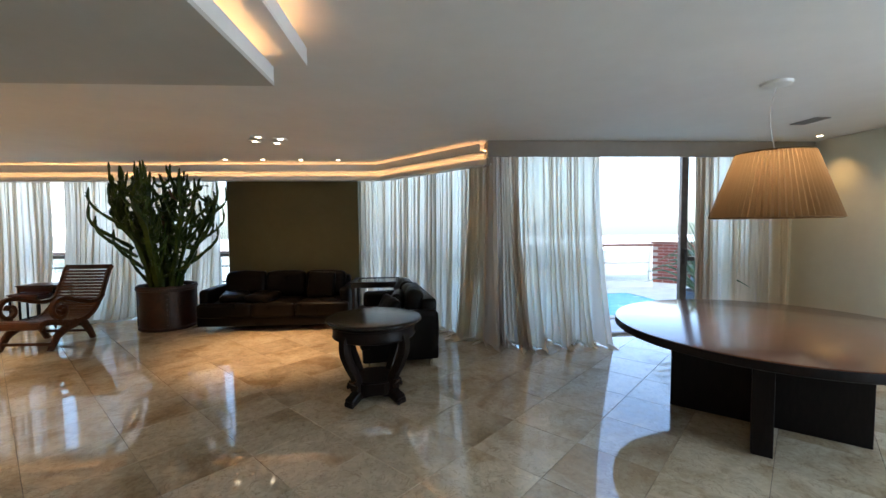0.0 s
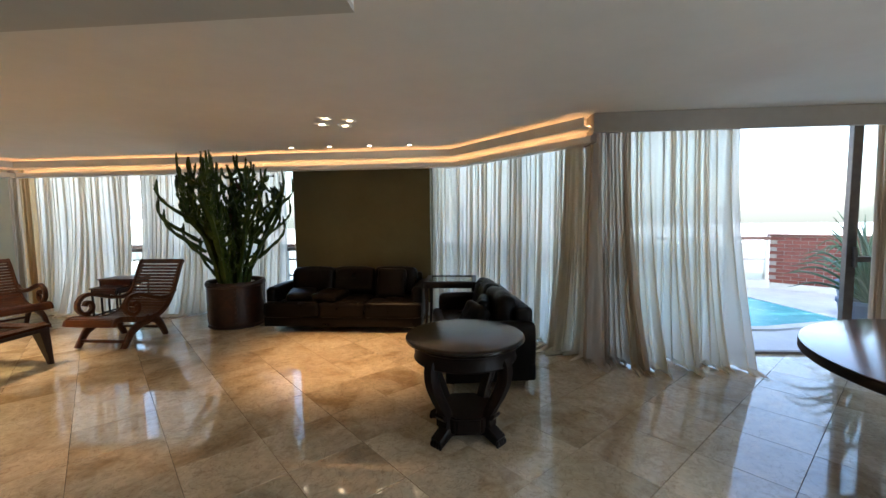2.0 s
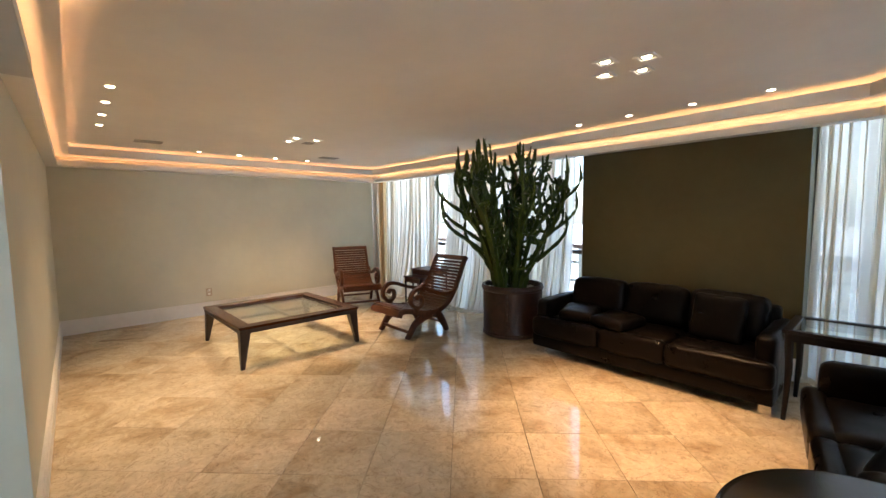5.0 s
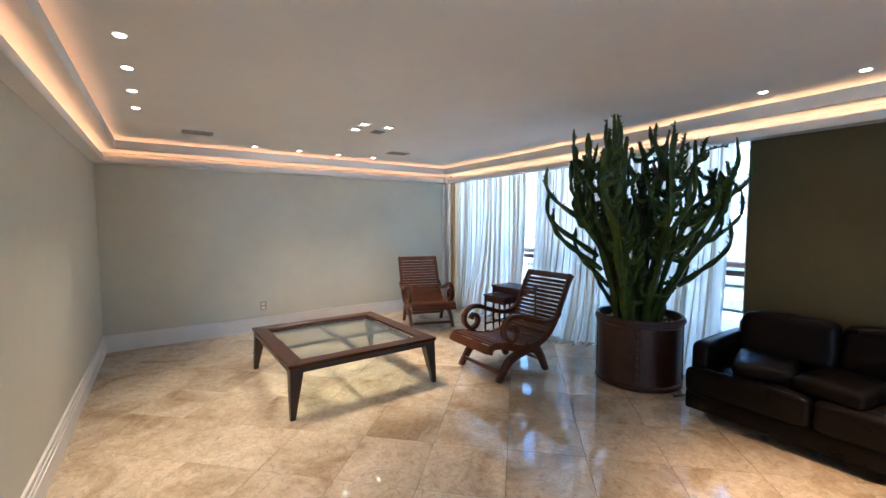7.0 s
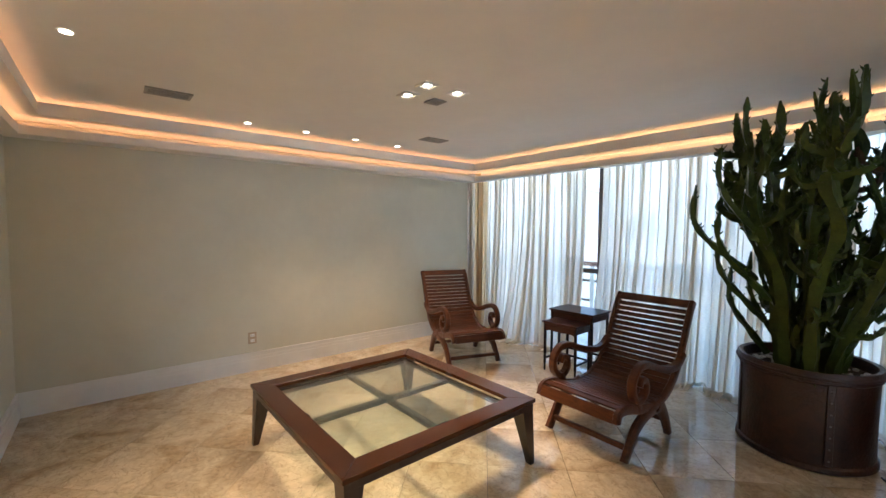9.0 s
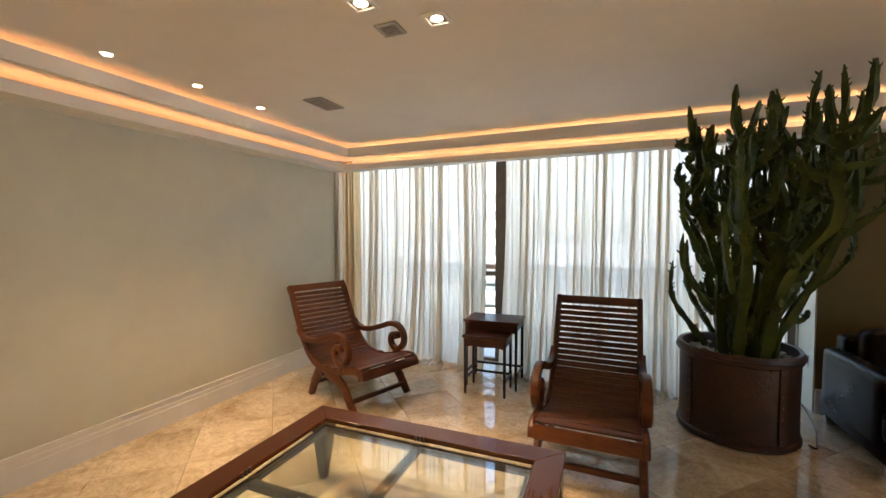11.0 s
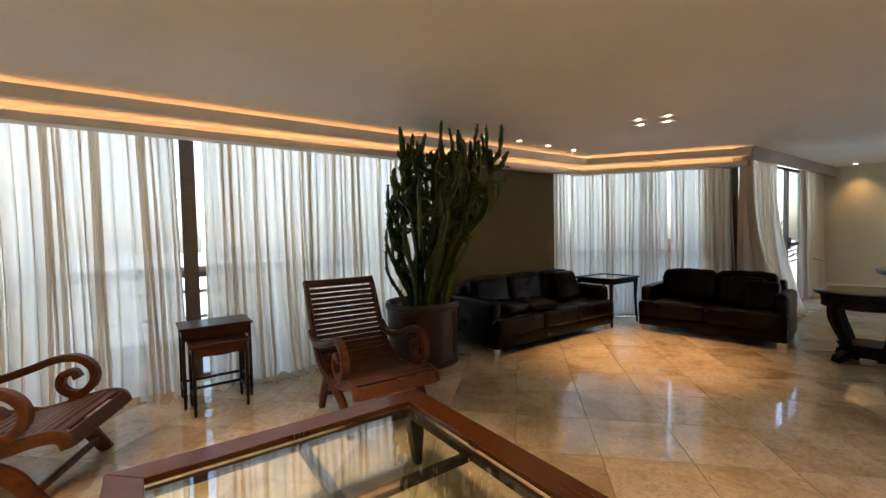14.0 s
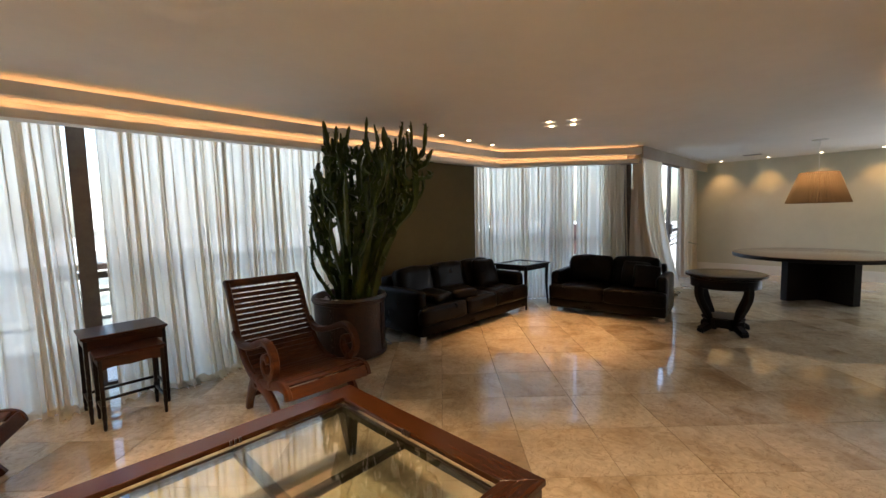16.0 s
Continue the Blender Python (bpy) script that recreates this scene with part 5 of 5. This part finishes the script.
# ---- balcony and distance ----
bm = bmesh.new()
add_prism(bm, [(-8.3, 7.93), (-0.36, 7.93), (1.30, 5.80), (1.30, 5.69), (8.4, 5.69), (8.4, 7.9), (6.1, 10.2), (3.0, 10.2), (1.6, 9.1), (-8.3, 9.1)], -0.25, -0.03)
structure(part("balcony_floor", bm, DECK), "pale stone balcony floor")
pool = thing("pool", "small turquoise plunge pool with a pale stone edge on the balcony", "pool", "", pose(0, 0, 0))
bm = bmesh.new()
POOL = [(2.2, 6.85), (3.9, 6.85), (5.25, 7.25), (4.95, 9.1), (2.2, 9.1)]
add_prism(bm, POOL, -0.03, -0.012)
part("water", bm, POOL_TILE, pool, "turquoise water")
bm = bmesh.new()
add_band(bm, [Vector(p) for p in POOL + POOL[:1]], -0.16, 0.0, -0.03, 0.0)
part("coping", bm, DECK, pool, "pale stone coping")
planter = thing("planter", "tapered blue-grey planter with a spiky agave on the balcony", "plant pot", "planters on the balcony", pose(5.75, 7.55, -0.03))
bm = bmesh.new()
add_lathe(bm, [(0.20, 0.0), (0.24, 0.02), (0.30, 0.48), (0.32, 0.50), (0.32, 0.54), (0.28, 0.54), (0.27, 0.48)], 28)
part("body", bm, BLUE_POT, planter, "", True)
bm = bmesh.new()
add_lathe(bm, [(0.27, 0.46), (0.26, 0.50), (0.0005, 0.51)], 24)
part("soil", bm, SOIL, planter)
agave = thing("agave", "spiky green agave with long arching leaves in the blue-grey planter", "plant", "agaves on the balcony", pose(5.75, 7.55, 0.47))
for k in range(34):
    a, f = k * 2.4, k / 34
    reach, rise = 0.25 + 0.55 * f, 1.0 - 0.75 * f
    bm = bmesh.new()
    pts = smooth_path([(0.03 * math.cos(a), 0.03 * math.sin(a), 0), (reach * 0.45 * math.cos(a), reach * 0.45 * math.sin(a), rise * 0.65),
                       (reach * 0.85 * math.cos(a), reach * 0.85 * math.sin(a), rise * 0.95), (reach * 1.25 * math.cos(a), reach * 1.25 * math.sin(a), rise * (0.75 if f > 0.3 else 1.15))], 4)
    n = len(pts)
    add_tube(bm, pts, [max(0.002, 0.026 * (1 - i / (n - 1)) ** 0.7) for i in range(n)], 5)
    part("leaf", bm, ALOE, agave, "", True)


for x, y in ((4.62, 6.15), (0.55, 8.35)):
    pot = copy_thing(planter, pose(x, y, -0.03))
    leaves = copy_thing(agave, pose(x, y, 0.47, 0, 0, x * 70))


def railing(a, b, label):
    """A balcony parapet: low kerb, glass, two brackets a bay and a brown handrail."""
    a, b = Vector(a), Vector(b)
    run = b - a
    m = Matrix.Translation((a.x, a.y, -0.03)) @ Matrix.Rotation(math.atan2(run.y, run.x), 4, "Z")
    host = thing("balcony_railing", label, "railing")
    part("kerb", box(0, -0.08, 0, run.length, 0.08, 0.18, 0.006, m), WHITE_PAINT, host)
    part("handrail", box(0, -0.07, 1.03, run.length, 0.07, 1.10, 0.01, m), RAIL_WOOD, host)
    bays = max(1, round(run.length / 1.5))
    for i in range(bays + 1):
        x = min(max(run.length * i / bays, 0.04), run.length - 0.04)
        part("post", box(x - 0.035, -0.035, 0.18, x + 0.035, 0.035, 1.03, 0.004, m), WHITE_PAINT, host)
    for z in ((0.45, 0.78) if b.x < 2 else (0.62,)):
        part("bar", box(0, -0.015, z - 0.02, run.length, 0.015, z + 0.02, 0.003, m), BRONZE, host)
    for i in range(bays):
        x0, x1 = run.length * i / bays + 0.04, run.length * (i + 1) / bays - 0.04
        pane = part("pane", box(x0, -0.03, 0.20, x1, -0.024, 1.02, 0, m), PANE, host)
        pane.visible_shadow = False
        if b.x > 2:
            part("panel", box(x0, 0.02, 0.18, x1, 0.035, 0.95, 0, m), WHITE_PAINT, host, "white infill panel")


railing((-8.2, 9.02), (1.6, 9.02), "long balcony railing with a brown handrail and glass bays")
railing((1.6, 9.02), (3.0, 10.1), "slanted balcony railing with a brown handrail and glass bays")
railing((3.0, 10.1), (6.1, 10.1), "front balcony railing with a brown handrail and glass bays")

a, b = Vector((6.12, 10.1)), Vector((8.4, 7.85))
run = b - a
m = Matrix.Translation((a.x, a.y, -0.03)) @ Matrix.Rotation(math.atan2(run.y, run.x), 4, "Z")
parapet = structure(part("wall_parapet", box(0, 0.012, 0, run.length, 0.20, 1.10, 0, m), MORTAR), "red brick balcony parapet")
part("kerb", box(0, -0.05, 0, run.length, 0.008, 0.12, 0.004, m), WHITE_PAINT, parapet)
part("coping", box(-0.05, -0.03, 1.103, run.length, 0.24, 1.15, 0.006, m), RAIL_WOOD, parapet)
mesh = None
for row in range(13):
    for k in range(int(run.length / 0.25)):
        x0 = k * 0.25 + (0.125 if row % 2 else 0.0)
        if x0 + 0.24 > run.length:
            continue
        at = m @ Matrix.Translation((x0, 0, 0.125 + row * 0.075))
        if mesh is None:
            brick = part("brick", box(0, 0.0, 0, 0.238, 0.0118, 0.064, 0.002), BRICK, parapet)
            mesh = brick.data
        else:
            brick = new("brick", mesh)
            brick.parent = parapet
        brick.matrix_world = at

# far ground, with the haze painted into its colour
ground = part("ground", box(-900, -900, -22.2, 900, 900, -22.0), HAZED_GROUND)
structure(ground, "streets and trees far below, distance haze in their pale colour")


def building(x, y, w, d, h, turn, floors, bays, label):
    m = Matrix.Translation((x, y, -22)) @ Matrix.Rotation(radians(turn), 4, "Z")
    host = thing("apartment_building", label, "building", "apartment buildings across the street")
    part("wall", box(-w / 2, 0, 0, w / 2, d, h, 0, m), FACADE, host)
    part("roof", box(-w / 2 - 0.4, -0.4, h, w / 2 + 0.4, d + 0.4, h + 0.6, 0, m), FACADE, host)
    for f in range(floors):
        z = 3.0 + f * (h - 4) / floors
        balcony = part("balcony", box(-w / 2 + 0.6, -1.3, z - 0.5, w / 2 - 0.6, -0.003, z - 0.3, 0, m), FACADE, host)
        part("parapet", box(-w / 2 + 0.6, -1.3, z - 0.3, w / 2 - 0.6, -1.18, z + 0.55, 0, m), FACADE, balcony)
        for k in range(bays):
            x0 = -w / 2 + 1.2 + k * (w - 2.4) / bays
            win = part("window", box(x0, -0.05, z, x0 + (w - 2.4) / bays - 0.7, -0.004, z + 1.7, 0, m), FAR_GLASS, host)


building(-24, 66, 10, 14, 34, 4, 11, 3, "pale rendered apartment block with long balconies")
building(6, 75, 15, 14, 27, -6, 8, 5, "pale rendered apartment block with dark windows")
building(-48, 56, 18, 14, 30, 14, 9, 6, "pale rendered apartment block with white parapets")


# ---- marble tiles ----
def cut(poly, px, py, nx, ny):
    """The part of a plan outline on the side of a line to which its normal points."""
    out = []
    for (ax, ay), (bx, by) in zip(poly, poly[1:] + poly[:1]):
        da, db = (ax - px) * nx + (ay - py) * ny, (bx - px) * nx + (by - py) * ny
        if da >= 0:
            out.append((ax, ay))
        if (da >= 0) != (db >= 0):
            f = da / (da - db)
            out.append((ax + (bx - ax) * f, ay + (by - ay) * f))
    return out


PITCH, U0, V0 = 0.5300, 0.325, -4.825
SQ = math.sqrt(0.5)
floor_ob = bpy.data.objects["floor"]
half = PITCH / 2 - 0.0013
whole, pieces = [], []
for i in range(-30, 31):
    for j in range(-30, 31):
        u, v = U0 + (i + 0.5) * PITCH, V0 + (j + 0.5) * PITCH
        cx, cy = (u + v) * SQ, (u - v) * SQ
        if not (-8.7 < cx < 6.0 and -3.5 < cy < 8.3):
            continue
        corners = [((u + a + v + b) * SQ, (u + a - v - b) * SQ) for a, b in ((-half, -half), (-half, half), (half, half), (half, -half))]
        inside = all(WEST < x < EAST and BACK < y < 5.64 or WEST < x < 1.22 and 5.6 < y < 7.78 and (x - 1.22) * 0.797 + (y - 5.66) * 0.603 < 0 for x, y in corners)
        if inside and all(not (x < PIER_X and y < PIER_Y) for x, y in corners):
            whole.append((cx, cy))
            continue
        if all(x < PIER_X and y < PIER_Y for x, y in corners):
            continue
        poly = cut(cut(cut(corners, NICHE - 0.02, 0, 1, 0), EAST + 0.1, 0, -1, 0), 0, BACK - 0.1, 0, 1)
        for piece in (cut(poly, 0, 5.66, 0, -1), cut(cut(cut(poly, 0, 5.66, 0, 1), 0, 7.79, 0, -1), 1.22, 5.66, -0.797, -0.603)):
            if len(piece) > 2:
                pieces.append(piece)
whole.sort(key=lambda p: (p[0] + 3.4) ** 2 * 0.35 + (p[1] - 4.6) ** 2)
tile_mesh = None
for n, (cx, cy) in enumerate(whole[:300]):
    if tile_mesh is None:
        bm = bmesh.new()
        add_box(bm, -half, -half, -0.02, half, half, 0.0, 0.0012)
        tile = part("tile", bm, MARBLE, floor_ob)
        tile_mesh = tile.data
    else:
        tile = new("tile", tile_mesh)
        tile.parent = floor_ob
    tile.matrix_world = pose(cx, cy, 0, 0, 0, 45 + 90 * (n % 4))
bm = bmesh.new()
for cx, cy in whole[300:]:
    pieces.append([(cx + half * 2 * SQ * a, cy + half * 2 * SQ * b) for a, b in ((-1, 0), (0, -1), (1, 0), (0, 1))])
for piece in pieces:
    try:
        add_prism(bm, piece, -0.02, -0.0005)
    except ValueError:
        pass
tagged(part("edge_tiles", bm, MARBLE, floor_ob, "cut marble tiles along the walls"), "", "", "", "stuff")
